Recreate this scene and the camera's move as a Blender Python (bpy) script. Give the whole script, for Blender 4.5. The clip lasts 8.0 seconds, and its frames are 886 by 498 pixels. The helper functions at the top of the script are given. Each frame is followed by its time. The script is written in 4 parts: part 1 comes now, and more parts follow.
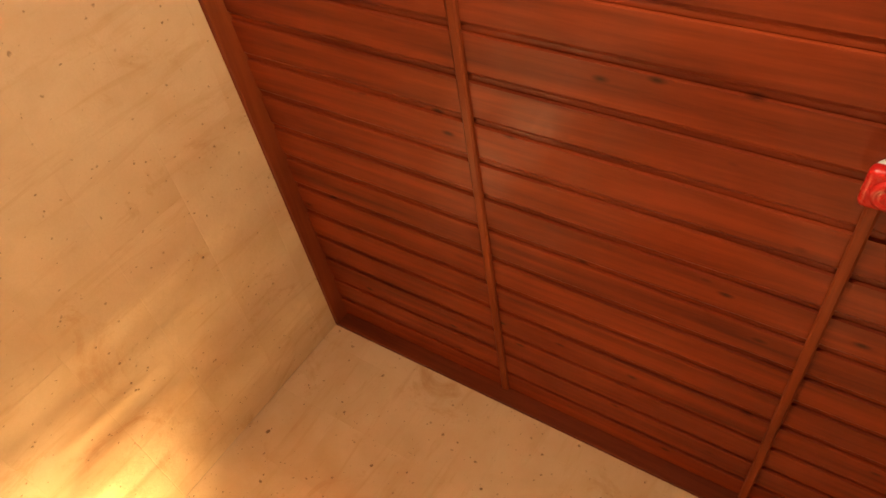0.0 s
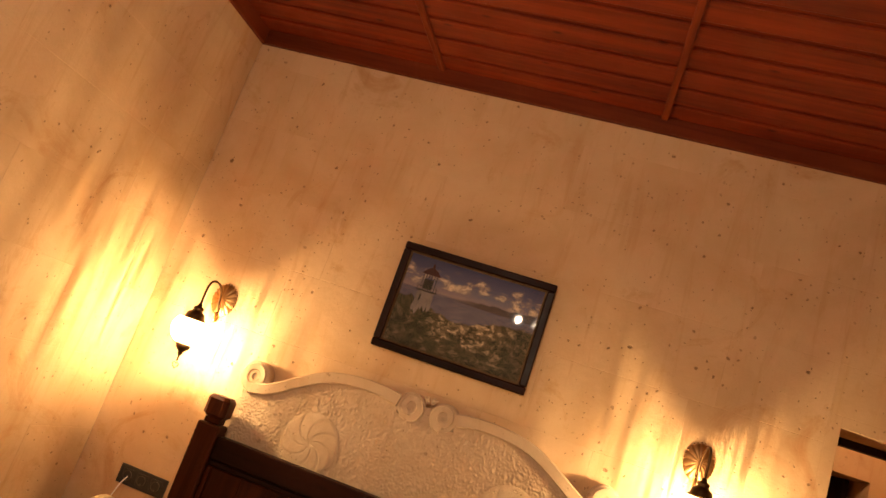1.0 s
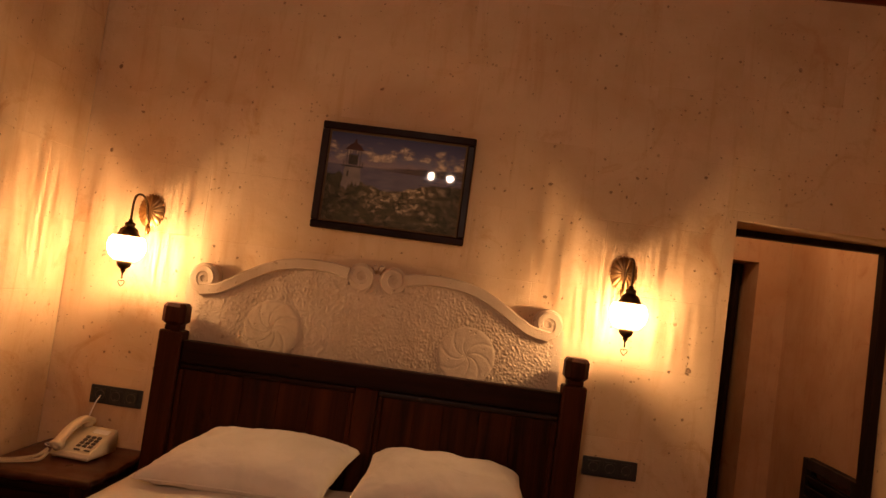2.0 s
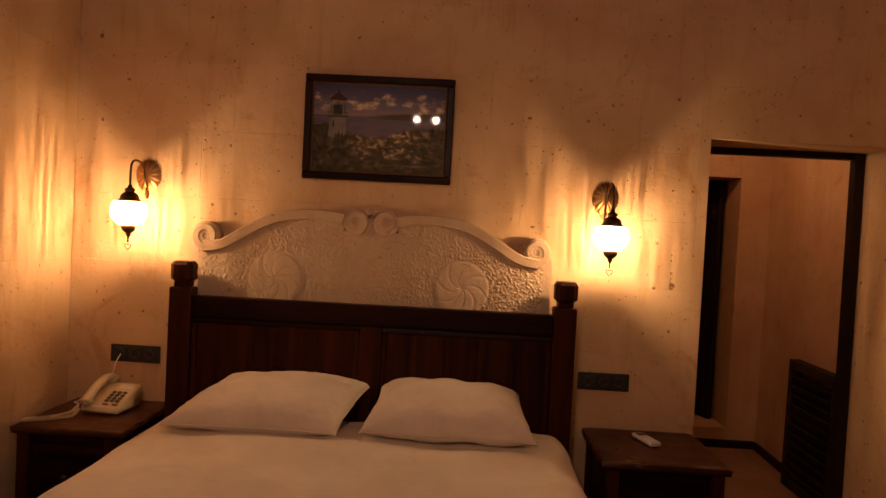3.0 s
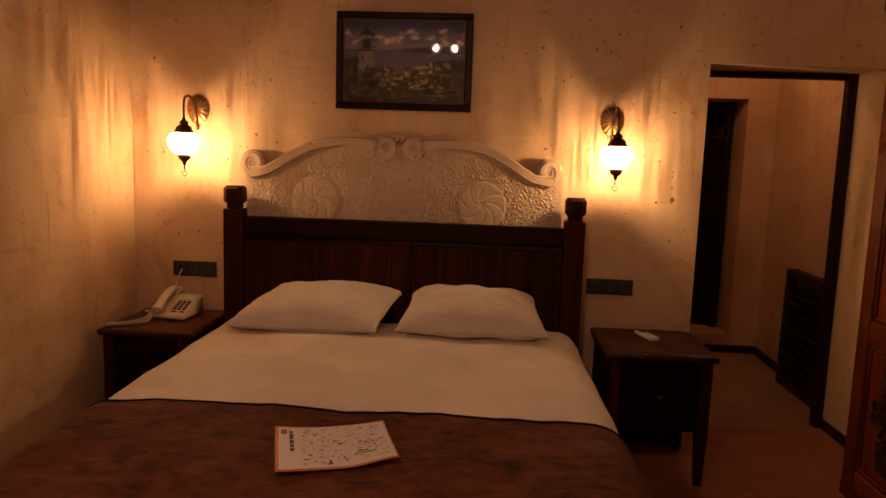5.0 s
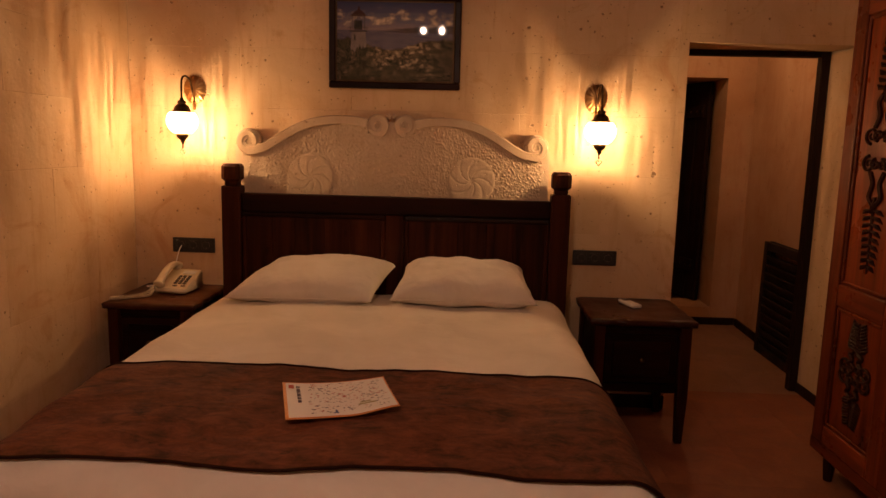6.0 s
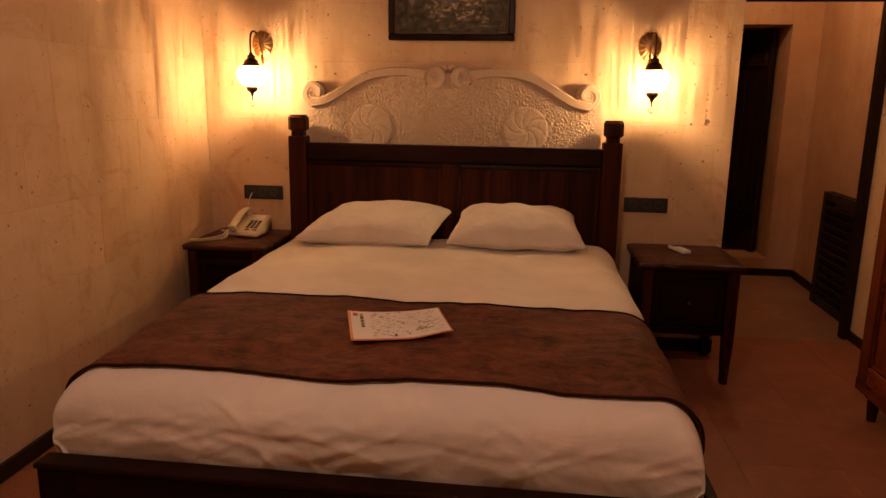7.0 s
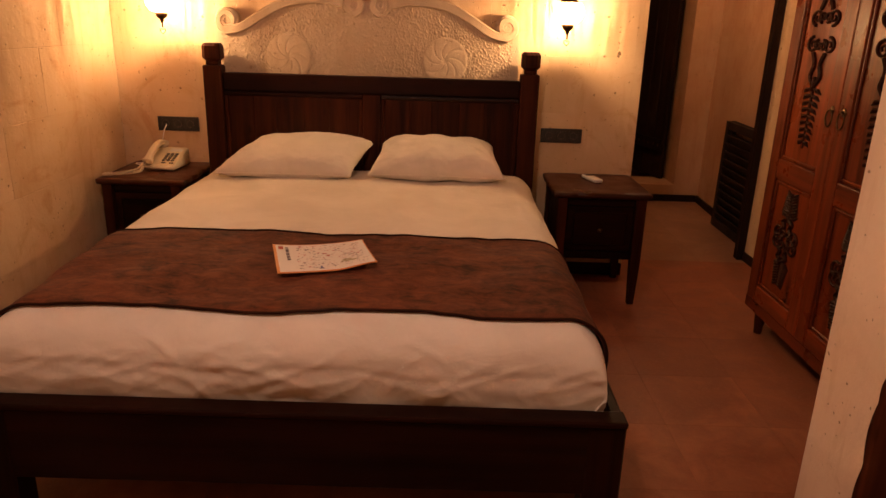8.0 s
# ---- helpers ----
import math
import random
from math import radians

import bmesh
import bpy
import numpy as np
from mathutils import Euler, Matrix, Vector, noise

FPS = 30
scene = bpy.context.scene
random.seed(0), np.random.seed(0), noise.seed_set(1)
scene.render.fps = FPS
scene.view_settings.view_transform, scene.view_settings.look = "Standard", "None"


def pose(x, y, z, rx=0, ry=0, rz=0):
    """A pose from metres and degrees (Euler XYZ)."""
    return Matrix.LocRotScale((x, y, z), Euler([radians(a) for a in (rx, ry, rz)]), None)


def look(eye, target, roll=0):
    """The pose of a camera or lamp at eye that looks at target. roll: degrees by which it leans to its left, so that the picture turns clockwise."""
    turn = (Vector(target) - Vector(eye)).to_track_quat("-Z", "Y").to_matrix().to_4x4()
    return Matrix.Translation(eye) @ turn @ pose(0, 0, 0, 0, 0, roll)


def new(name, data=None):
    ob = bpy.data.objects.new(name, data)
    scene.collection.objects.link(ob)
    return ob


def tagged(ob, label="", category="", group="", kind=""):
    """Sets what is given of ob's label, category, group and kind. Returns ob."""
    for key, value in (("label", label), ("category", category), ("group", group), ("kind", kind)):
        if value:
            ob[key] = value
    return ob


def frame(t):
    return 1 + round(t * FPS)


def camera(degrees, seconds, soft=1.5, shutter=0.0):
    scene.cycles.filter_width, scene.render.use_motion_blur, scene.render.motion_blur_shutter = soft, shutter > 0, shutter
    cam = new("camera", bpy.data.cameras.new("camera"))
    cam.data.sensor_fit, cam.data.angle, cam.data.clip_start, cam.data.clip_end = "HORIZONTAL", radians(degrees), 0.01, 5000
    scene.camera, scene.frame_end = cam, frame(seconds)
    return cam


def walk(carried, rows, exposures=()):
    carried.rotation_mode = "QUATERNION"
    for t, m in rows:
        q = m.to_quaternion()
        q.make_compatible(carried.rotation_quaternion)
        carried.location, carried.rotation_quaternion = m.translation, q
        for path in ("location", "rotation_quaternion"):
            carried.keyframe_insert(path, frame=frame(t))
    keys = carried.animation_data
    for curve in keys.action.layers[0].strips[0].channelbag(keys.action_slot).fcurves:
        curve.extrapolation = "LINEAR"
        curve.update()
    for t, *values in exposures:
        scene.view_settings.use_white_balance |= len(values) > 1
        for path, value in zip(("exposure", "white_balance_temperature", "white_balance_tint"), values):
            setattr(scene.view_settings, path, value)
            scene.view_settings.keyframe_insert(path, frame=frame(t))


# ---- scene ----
cam = camera(64.4, 8.0)

PATH = [
    (0, (0.5, -2.826, 1.625), (-0.38, -1.366, 2.672), 39.5),
    (0.5, (0.52, -2.895, 1.579), (-0.103, -1.153, 2.338), 26.5),
    (1, (0.526, -2.983, 1.546), (0.083, -1.079, 1.969), 19.5),
    (1.5, (0.481, -3.051, 1.519), (0.229, -1.078, 1.732), 13.5),
    (2, (0.412, -3.132, 1.517), (0.327, -1.137, 1.626), 7.7),
    (2.2, (0.393, -3.151, 1.485), (0.362, -1.152, 1.555), 6.1),
    (3.5, (0.494, -3.388, 1.518), (0.373, -1.395, 1.407), 1.1),
    (4, (0.521, -3.499, 1.526), (0.337, -1.514, 1.366), 1.0),
    (4.5, (0.531, -3.571, 1.46), (0.339, -1.589, 1.275), 1.6),
    (5, (0.447, -3.656, 1.477), (0.339, -1.676, 1.219), 1.9),
    (5.2, (0.405, -3.693, 1.477), (0.345, -1.713, 1.201), 1.7),
    (6.3, (0.438, -3.847, 1.42), (0.353, -1.874, 1.107), 1.1),
    (6.5, (0.436, -3.879, 1.417), (0.234, -1.917, 1.083), 0.9),
    (7, (0.466, -3.987, 1.405), (0.235, -2.045, 0.984), 0.9),
    (7.5, (0.476, -4.038, 1.417), (0.324, -2.12, 0.873), 1.3),
    (8, (0.473, -4.068, 1.444), (0.468, -2.165, 0.829), 1.7),
]
EXPOSURES = [(0.0, 1.40, 6150, -12), (0.5, 1.50, 6150, -10), (1.0, 1.10, 6350, -3), (1.5, 0.57, 6550, 7), (2.2, -0.04, 6800, 16), (3.5, -0.22, 7000, 20), (4.5, -0.31, 7000, 21), (5.0, -0.36, 6950, 21), (6.5, 0.11, 6750, 17), (7.0, 0.24, 6700, 17), (7.5, 0.40, 6650, 17), (8.0, 0.67, 6650, 17)]
walk(cam, [(t, look(eye, target, roll)) for t, eye, target, roll in PATH], EXPOSURES)

# ---- light ----
world = bpy.data.worlds.new("night")
world.use_nodes = True
world.node_tree.nodes["Background"].inputs[0].default_value = (0.02, 0.016, 0.012, 1)
world.node_tree.nodes["Background"].inputs[1].default_value = 0.3
scene.world = world

WARM = (1.0, 0.60, 0.285)
SCONCE_W, CHANDELIER_W = 16.5, 15.5
SCONCES = [((-1.054, 0.0, 1.685), 0), ((1.083, 0.0, 1.685), 0)]
CHANDELIER = (0.035, -3.25, 2.42)
# Unseen lamp added behind the lintel to light the passage.
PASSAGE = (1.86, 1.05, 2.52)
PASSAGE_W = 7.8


def point_lamp(name, place, watts, colour, radius):
    data = bpy.data.lights.new(name, "POINT")
    data.energy, data.color, data.shadow_soft_size = watts, colour, radius
    ob = new(name, data)
    ob.location = place
    return ob


# ---- materials ----
class Nodes:
    """A small wrapper to write node materials in few lines."""

    def __init__(self, name, rough=0.6, metal=0.0, spec=0.5):
        self.mat = bpy.data.materials.new(name)
        self.mat.use_nodes = True
        self.tree = self.mat.node_tree
        self.bsdf = self.tree.nodes["Principled BSDF"]
        self.bsdf.inputs["Roughness"].default_value = rough
        self.bsdf.inputs["Metallic"].default_value = metal
        self.bsdf.inputs["Specular IOR Level"].default_value = spec

    def add(self, kind, **values):
        node = self.tree.nodes.new(kind)
        for key, value in values.items():
            self.put(node.inputs[key.replace("_", " ")], value)
        return node

    def put(self, socket, value):
        if isinstance(value, bpy.types.NodeSocket):
            self.tree.links.new(value, socket)
        else:
            socket.default_value = value

    def where(self, scale=(1, 1, 1), local=True, shift=None, turn=(0, 0, 0)):
        node = self.add("ShaderNodeTexCoord").outputs["Object"] if local else self.add("ShaderNodeNewGeometry").outputs["Position"]
        if shift is not None:
            add = self.add("ShaderNodeVectorMath")
            self.put(add.inputs[0], node)
            self.put(add.inputs[1], shift)
            node = add.outputs[0]
        mapped = self.add("ShaderNodeMapping", Vector=node, Scale=scale, Rotation=turn)
        return mapped.outputs[0]

    def chance(self, times=7.0):
        return self.math("MULTIPLY", self.add("ShaderNodeObjectInfo").outputs["Random"], times)

    def noise(self, vector, scale=5.0, detail=4.0, rough=0.55, distort=0.0):
        return self.add("ShaderNodeTexNoise", Vector=vector, Scale=scale, Detail=detail, Roughness=rough, Distortion=distort).outputs["Fac"]

    def cells(self, vector, scale=20.0, feature="F1"):
        node = self.add("ShaderNodeTexVoronoi", Vector=vector, Scale=scale)
        node.feature = feature
        return node.outputs["Distance"]

    def math(self, op, a, b=0.0):
        node = self.add("ShaderNodeMath")
        node.operation = op
        self.put(node.inputs[0], a)
        self.put(node.inputs[1], b)
        return node.outputs[0]

    def ramp(self, fac, *stops):
        node = self.add("ShaderNodeValToRGB", Fac=fac)
        band = node.color_ramp
        while len(band.elements) < len(stops):
            band.elements.new(0.5)
        for element, (at, colour) in zip(band.elements, stops):
            element.position = at
            element.color = (*colour, 1) if len(colour) == 3 else colour
        return node.outputs["Color"]

    def span(self, fac, a, b, low=0.0, high=1.0):
        node = self.add("ShaderNodeMapRange", Value=fac)
        for key, value in zip(("From Min", "From Max", "To Min", "To Max"), (a, b, low, high)):
            self.put(node.inputs[key], value)
        return node.outputs[0]

    def mix(self, fac, a, b, blend="MIX"):
        node = self.add("ShaderNodeMixRGB", Fac=fac)
        node.blend_type = blend
        for socket, value in ((node.inputs[1], a), (node.inputs[2], b)):
            self.put(socket, (*value, 1) if isinstance(value, tuple) and len(value) == 3 else value)
        return node.outputs[0]

    def bump(self, height, distance=0.002, strength=1.0):
        node = self.add("ShaderNodeBump", Height=height, Distance=distance, Strength=strength)
        if self.bsdf.inputs["Normal"].is_linked:
            self.put(node.inputs["Normal"], self.bsdf.inputs["Normal"].links[0].from_socket)
        self.put(self.bsdf.inputs["Normal"], node.outputs[0])

    def colour(self, value):
        self.put(self.bsdf.inputs["Base Color"], (*value, 1) if isinstance(value, tuple) else value)

    def rough(self, value):
        self.put(self.bsdf.inputs["Roughness"], value)


def stone_material(name, light, dark, stain, pits=1.0, tint=0.06):
    """Pale sawn tuff: cloudy colour, ochre stains, scattered holes, fine grain."""
    n = Nodes(name, rough=0.85, spec=0.25)
    shift = n.chance(0.22)
    p = n.where(local=False, shift=shift)
    w = n.where(local=False)
    cloud = n.noise(p, 2.2, 5, 0.6, 0.4)
    base = n.ramp(cloud, (0.3, dark), (0.62, light))
    blot = n.noise(w, 3.1, 6, 0.7, 1.2)
    base = n.mix(n.span(blot, 0.57, 0.72, 0, 0.6), base, stain)
    drip = n.noise(n.where((1, 1, 0.13), local=False), 16, 5, 0.65, 0.6)
    base = n.mix(n.span(drip, 0.54, 0.72, 0, 0.35), base, stain)
    fine = n.noise(w, 160, 3, 0.6)
    base = n.mix(n.span(fine, 0.3, 0.7, 0, 0.22), base, dark)
    base = n.mix(n.span(n.add("ShaderNodeObjectInfo").outputs["Random"], 0, 1, 0, tint * 4), base, dark, "MULTIPLY")
    warp = n.add("ShaderNodeTexNoise", Vector=w, Scale=28.0, Detail=3.0).outputs["Color"]
    bent = n.add("ShaderNodeVectorMath")
    bent.operation = "MULTIPLY_ADD"
    n.put(bent.inputs[0], warp)
    n.put(bent.inputs[1], (0.030, 0.030, 0.022))
    n.put(bent.inputs[2], w)

    def holes(scale, rare, size, keep):
        node = n.add("ShaderNodeTexVoronoi", Vector=bent.outputs[0], Scale=scale)
        dice = n.add("ShaderNodeSeparateXYZ", Vector=node.outputs["Color"]).outputs[0]
        reach = n.span(dice, rare, 1.0, 0.0, size)
        depth = n.span(n.math("SUBTRACT", reach, node.outputs["Distance"]), 0.0, size * 0.35)
        return n.math("MULTIPLY", depth, n.span(n.noise(w, keep, 3, 0.6), 0.37, 0.50))

    pit = n.math("MAXIMUM", holes(7.0, 0.55, 0.085, 1.9), n.math("MULTIPLY", holes(26.0, 0.60, 0.24, 2.7), 0.85))
    pit = n.math("MULTIPLY", n.math("MAXIMUM", pit, n.math("MULTIPLY", holes(60.0, 0.70, 0.30, 4.0), 0.7)), pits)
    base = n.mix(n.math("MULTIPLY", pit, 0.85), base, (0.17, 0.095, 0.05))
    n.colour(base)
    n.bump(n.math("MULTIPLY", pit, -1.0), 0.006, 0.8)
    n.bump(n.noise(w, 14, 5, 0.6), 0.005, 0.75)
    n.bump(n.noise(n.where((1, 1, 0.12), local=False), 45, 3, 0.5), 0.0012, 0.4)
    n.bump(fine, 0.0008, 0.5)
    return n.mat


def wood_material(name, low, high, axis=0, rough=0.38, grain=1.0, knots=0.0, local=True, wear=0.0, spec=0.5, bare=None):
    """Stained wood with the grain along the axis; worn spots show a paler tone."""
    n = Nodes(name, rough=rough, spec=spec)
    shift = n.chance(13.0)
    stretch = [16.0, 16.0, 16.0]
    stretch[axis] = 0.9
    p = n.where(tuple(stretch), local, shift)
    q = n.where((1, 1, 1), local, shift)
    lines = n.noise(p, 1.6 * grain, 6, 0.65, 0.35)
    broad = n.noise(p, 0.35 * grain, 3, 0.5, 0.9)
    tone = n.math("ADD", n.math("MULTIPLY", lines, 0.6), n.math("MULTIPLY", broad, 0.4))
    base = n.ramp(tone, (0.34, low), (0.66, high))
    if knots:
        squeeze = [3.0, 3.0, 3.0]
        squeeze[axis] = 1.3
        spot = n.cells(n.where(tuple(squeeze), local, shift), 3.4)
        mark = n.math("MULTIPLY", n.span(spot, 0.13, 0.03), knots)
        base = n.mix(mark, base, tuple(c * 0.35 for c in low))
    base = n.mix(n.span(n.add("ShaderNodeObjectInfo").outputs["Random"], 0, 1, 0, 0.35), base, low)
    if wear:
        worn = n.noise(q, 23, 6, 0.75)
        base = n.mix(n.span(worn, 0.62, 0.75, 0, wear), base, bare or tuple(min(1, c * 2.4) for c in high))
    n.colour(base)
    n.rough(n.span(n.noise(q, 6, 4, 0.6), 0.3, 0.7, rough - 0.08, rough + 0.14))
    n.bump(lines, 0.0012, 0.5)
    n.bump(n.noise(q, 9, 3, 0.5), 0.003, 0.25)
    return n.mat


def cloth_material(name, low, high, weave=900.0, folds=0.0, sheen=0.0, nap=0.0, rough=0.85):
    n = Nodes(name, rough=rough, spec=0.2)
    p = n.where((1, 1, 1))
    soft = n.noise(p, 3.5, 5, 0.6, 0.6)
    if nap:
        soft = n.math("ADD", n.math("MULTIPLY", n.noise(n.where((0.8, 1.4, 1)), 17, 9, 0.78, 0.5), nap), n.math("MULTIPLY", soft, 1 - nap))
        smudge = n.noise(n.where((0.7, 1.7, 1.0)), 5.2, 7, 0.72, 1.1)
        soft = n.math("SUBTRACT", soft, n.span(smudge, 0.58, 0.72, 0.0, 0.17))
    n.colour(n.ramp(soft, (0.38 if nap else 0.36, low), (0.60 if nap else 0.64, high)))
    n.bsdf.inputs["Sheen Weight"].default_value = sheen
    if folds:
        n.bump(n.noise(n.where((1.0, 1.7, 1.0)), 5.5, 4, 0.5, 1.5), 0.012 * folds, 0.5)
        n.bump(n.noise(p, 26, 4, 0.55, 0.8), 0.003 * folds, 0.35)
    n.bump(n.noise(p, weave, 2, 0.5), 0.0004, 0.4)
    return n.mat


def plain_material(name, colour, rough=0.45, metal=0.0, grime=0.12, spec=0.5):
    """A moulded or painted surface with faint dirt."""
    n = Nodes(name, rough=rough, metal=metal, spec=spec)
    p = n.where((1, 1, 1))
    dirt = n.noise(p, 30, 5, 0.65)
    n.colour(n.mix(n.span(dirt, 0.45, 0.75, 0, grime), colour, tuple(c * 0.45 for c in colour)))
    n.rough(n.span(n.noise(p, 55, 4, 0.6), 0.3, 0.7, rough * 0.8, min(1, rough * 1.25)))
    n.bump(n.noise(p, 220, 3, 0.5), 0.0003, 0.4)
    return n.mat


WALL = stone_material("tuff_blocks", (0.69, 0.505, 0.32), (0.57, 0.382, 0.215), (0.44, 0.22, 0.085), tint=0.012)
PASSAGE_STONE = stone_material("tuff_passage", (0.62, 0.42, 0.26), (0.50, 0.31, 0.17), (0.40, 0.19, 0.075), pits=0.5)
# Pier tuff made paler, partly in place of light missing on it.
PIER_STONE = stone_material("tuff_pier_brightened", (0.80, 0.65, 0.50), (0.69, 0.53, 0.38), (0.5, 0.32, 0.17), tint=0.0)
CARVED = stone_material("carved_limestone", (0.62, 0.485, 0.345), (0.53, 0.395, 0.265), (0.46, 0.30, 0.16), pits=0.5, tint=0.0)
JOINT = plain_material("joint_mortar", (0.55, 0.44, 0.31), 0.9)
DARK_X = wood_material("walnut_across", (0.003, 0.0009, 0.0005), (0.030, 0.0070, 0.0027), 0, 0.44, knots=0.6, spec=0.10)
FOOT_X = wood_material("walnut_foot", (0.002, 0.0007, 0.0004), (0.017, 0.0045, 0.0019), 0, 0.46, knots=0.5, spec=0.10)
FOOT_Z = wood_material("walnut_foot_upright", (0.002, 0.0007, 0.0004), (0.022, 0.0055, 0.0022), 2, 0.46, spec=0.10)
DARK_Y = wood_material("walnut_along", (0.006, 0.0016, 0.0008), (0.042, 0.0095, 0.0032), 1, 0.44, spec=0.10)
DARK_Z = wood_material("walnut_upright", (0.006, 0.0016, 0.0008), (0.088, 0.0195, 0.0060), 2, 0.44, knots=0.6, spec=0.10)
WORN_X = wood_material("walnut_worn", (0.004, 0.0014, 0.0008), (0.026, 0.0065, 0.0028), 0, 0.42, wear=1.0, spec=0.25, bare=(0.24, 0.20, 0.16))
TOP_WOOD = wood_material("nightstand_top_wood", (0.020, 0.0045, 0.0018), (0.090, 0.019, 0.0062), 0, 0.34, wear=0.45, spec=0.35)
BOARD_WOOD = wood_material("ceiling_pine", (0.090, 0.0120, 0.0040), (0.34, 0.056, 0.0140), 0, 0.42, knots=1.0, spec=0.2, local=False)
TRIM_X = wood_material("trim_pine_across", (0.085, 0.015, 0.0055), (0.20, 0.040, 0.012), 0, 0.45, local=False, spec=0.12)
TRIM_Y = wood_material("trim_pine_along", (0.12, 0.022, 0.0075), (0.29, 0.062, 0.017), 1, 0.45, local=False, spec=0.12)
WARDROBE_Z = wood_material("wardrobe_wood", (0.028, 0.0048, 0.0015), (0.29, 0.053, 0.0105), 2, 0.30, spec=0.3)
WARDROBE_Y = wood_material("wardrobe_wood_rail", (0.028, 0.0048, 0.0015), (0.29, 0.053, 0.0105), 1, 0.30, spec=0.3)
CARVING = wood_material("carving_wood", (0.010, 0.0024, 0.0011), (0.044, 0.0092, 0.0030), 2, 0.5, spec=0.12)
FRAME_WOOD = wood_material("door_frame_wood", (0.012, 0.006, 0.004), (0.035, 0.016, 0.010), 2, 0.5, spec=0.15)
SHUTTER_WOOD = wood_material("shutter_wood", (0.016, 0.011, 0.008), (0.05, 0.032, 0.022), 1, 0.6, spec=0.2)
LINEN = cloth_material("white_cotton", (0.645, 0.583, 0.495), (0.73, 0.667, 0.575), folds=0.8)
PILLOW_CLOTH = cloth_material("pillowcase_cotton", (0.655, 0.587, 0.495), (0.735, 0.665, 0.57), folds=0.9)
SUEDE = cloth_material("brown_suede", (0.034, 0.0095, 0.0042), (0.165, 0.047, 0.0185), weave=500, folds=0.9, sheen=0.0, nap=0.7)
HEM = plain_material("hem_cord", (0.022, 0.008, 0.005), 0.9, spec=0.05)
BRASS = plain_material("antique_brass", (0.42, 0.24, 0.10), 0.38, 1.0, 0.5)
BRONZE = plain_material("dark_bronze", (0.10, 0.06, 0.03), 0.42, 1.0, 0.4)
BLACK = plain_material("anthracite_plastic", (0.022, 0.022, 0.021), 0.4)
CREAM = plain_material("cream_plastic", (0.68, 0.58, 0.40), 0.4)
GREY_KEY = plain_material("grey_keys", (0.10, 0.08, 0.065), 0.5)
WHITE_PLASTIC = plain_material("white_plastic", (0.72, 0.70, 0.66), 0.4)
RED = plain_material("red_plastic", (0.50, 0.012, 0.012), 0.28)
PAPER = plain_material("coated_paper", (0.78, 0.74, 0.68), 0.5, 0, 0.05)
ORANGE = plain_material("orange_print", (0.62, 0.22, 0.05), 0.5, 0, 0.05)
RED_INK = plain_material("red_print", (0.42, 0.07, 0.05), 0.6, 0, 0.05)
DARK_INK = plain_material("dark_print", (0.10, 0.07, 0.09), 0.6, 0, 0.05)
BLUE_INK = plain_material("blue_print", (0.06, 0.08, 0.22), 0.6, 0, 0.05)
OLIVE_INK = plain_material("olive_print", (0.28, 0.24, 0.06), 0.6, 0, 0.05)


def tile_material(name, low, high, dull, dust):
    """Clay floor tile: cloudy body colour, dull patches, dusty specks."""
    n = Nodes(name, rough=0.5, spec=0.35)
    shift = n.chance(17.0)
    p = n.where((1, 1, 1), False, shift)
    cloud = n.noise(p, 5, 6, 0.65, 0.8)
    base = n.ramp(cloud, (0.30, low), (0.70, high))
    base = n.mix(n.span(n.noise(n.where((1, 1, 1), False), 2.6, 4, 0.6, 0.7), 0.42, 0.62, 0, 0.45), base, dull)
    base = n.mix(n.span(n.add("ShaderNodeObjectInfo").outputs["Random"], 0, 1, 0, 0.45), base, dull)
    n.colour(n.mix(n.span(n.noise(p, 70, 4, 0.7), 0.5, 0.75, 0, 0.3), base, dust))
    n.rough(n.span(cloud, 0.3, 0.7, 0.42, 0.62))
    n.bump(n.noise(p, 22, 5, 0.6), 0.002, 0.4)
    return n.mat


TILE = tile_material("terracotta_tile", (0.23, 0.078, 0.037), (0.43, 0.165, 0.082), (0.175, 0.060, 0.030), (0.38, 0.19, 0.11))
# Greyer passage tile; part of its paleness is lamp light put into the colour.
PASSAGE_TILE = tile_material("passage_tile_lit", (0.25, 0.14, 0.085), (0.42, 0.26, 0.165), (0.21, 0.11, 0.065), (0.45, 0.30, 0.20))
GROUT = plain_material("floor_grout", (0.26, 0.10, 0.052), 0.9)


def shade_material():
    """Crackled glass of the wall lamps: it lets the bulb's light out in upright streaks and glows."""
    n = Nodes("crackled_glass")
    axis = n.add("ShaderNodeSeparateXYZ", Vector=n.where((1, 1, 1), True, (0.0, 0.185, 0.180)))
    x, y, z = axis.outputs[0], axis.outputs[1], axis.outputs[2]
    reach = n.math("SQRT", n.math("ADD", n.math("MULTIPLY", x, x), n.math("MULTIPLY", y, y)))
    round_ = n.add("ShaderNodeCombineXYZ", X=n.math("DIVIDE", x, reach), Y=n.math("DIVIDE", y, reach), Z=n.math("MULTIPLY", z, 1.1))
    streak = n.noise(round_.outputs[0], 12, 4, 0.6, 0.5)
    tone = n.ramp(streak, (0.37, (0.15, 0.13, 0.10)), (0.60, (1, 1, 1)))
    clear = n.add("ShaderNodeBsdfTransparent", Color=tone)
    lit = n.add("ShaderNodeEmission", Color=(1.0, 0.60, 0.285, 1), Strength=8.5)
    both = n.add("ShaderNodeAddShader")
    n.put(both.inputs[0], clear.outputs[0])
    n.put(both.inputs[1], lit.outputs[0])
    n.put(n.tree.nodes["Material Output"].inputs["Surface"], both.outputs[0])
    return n.mat


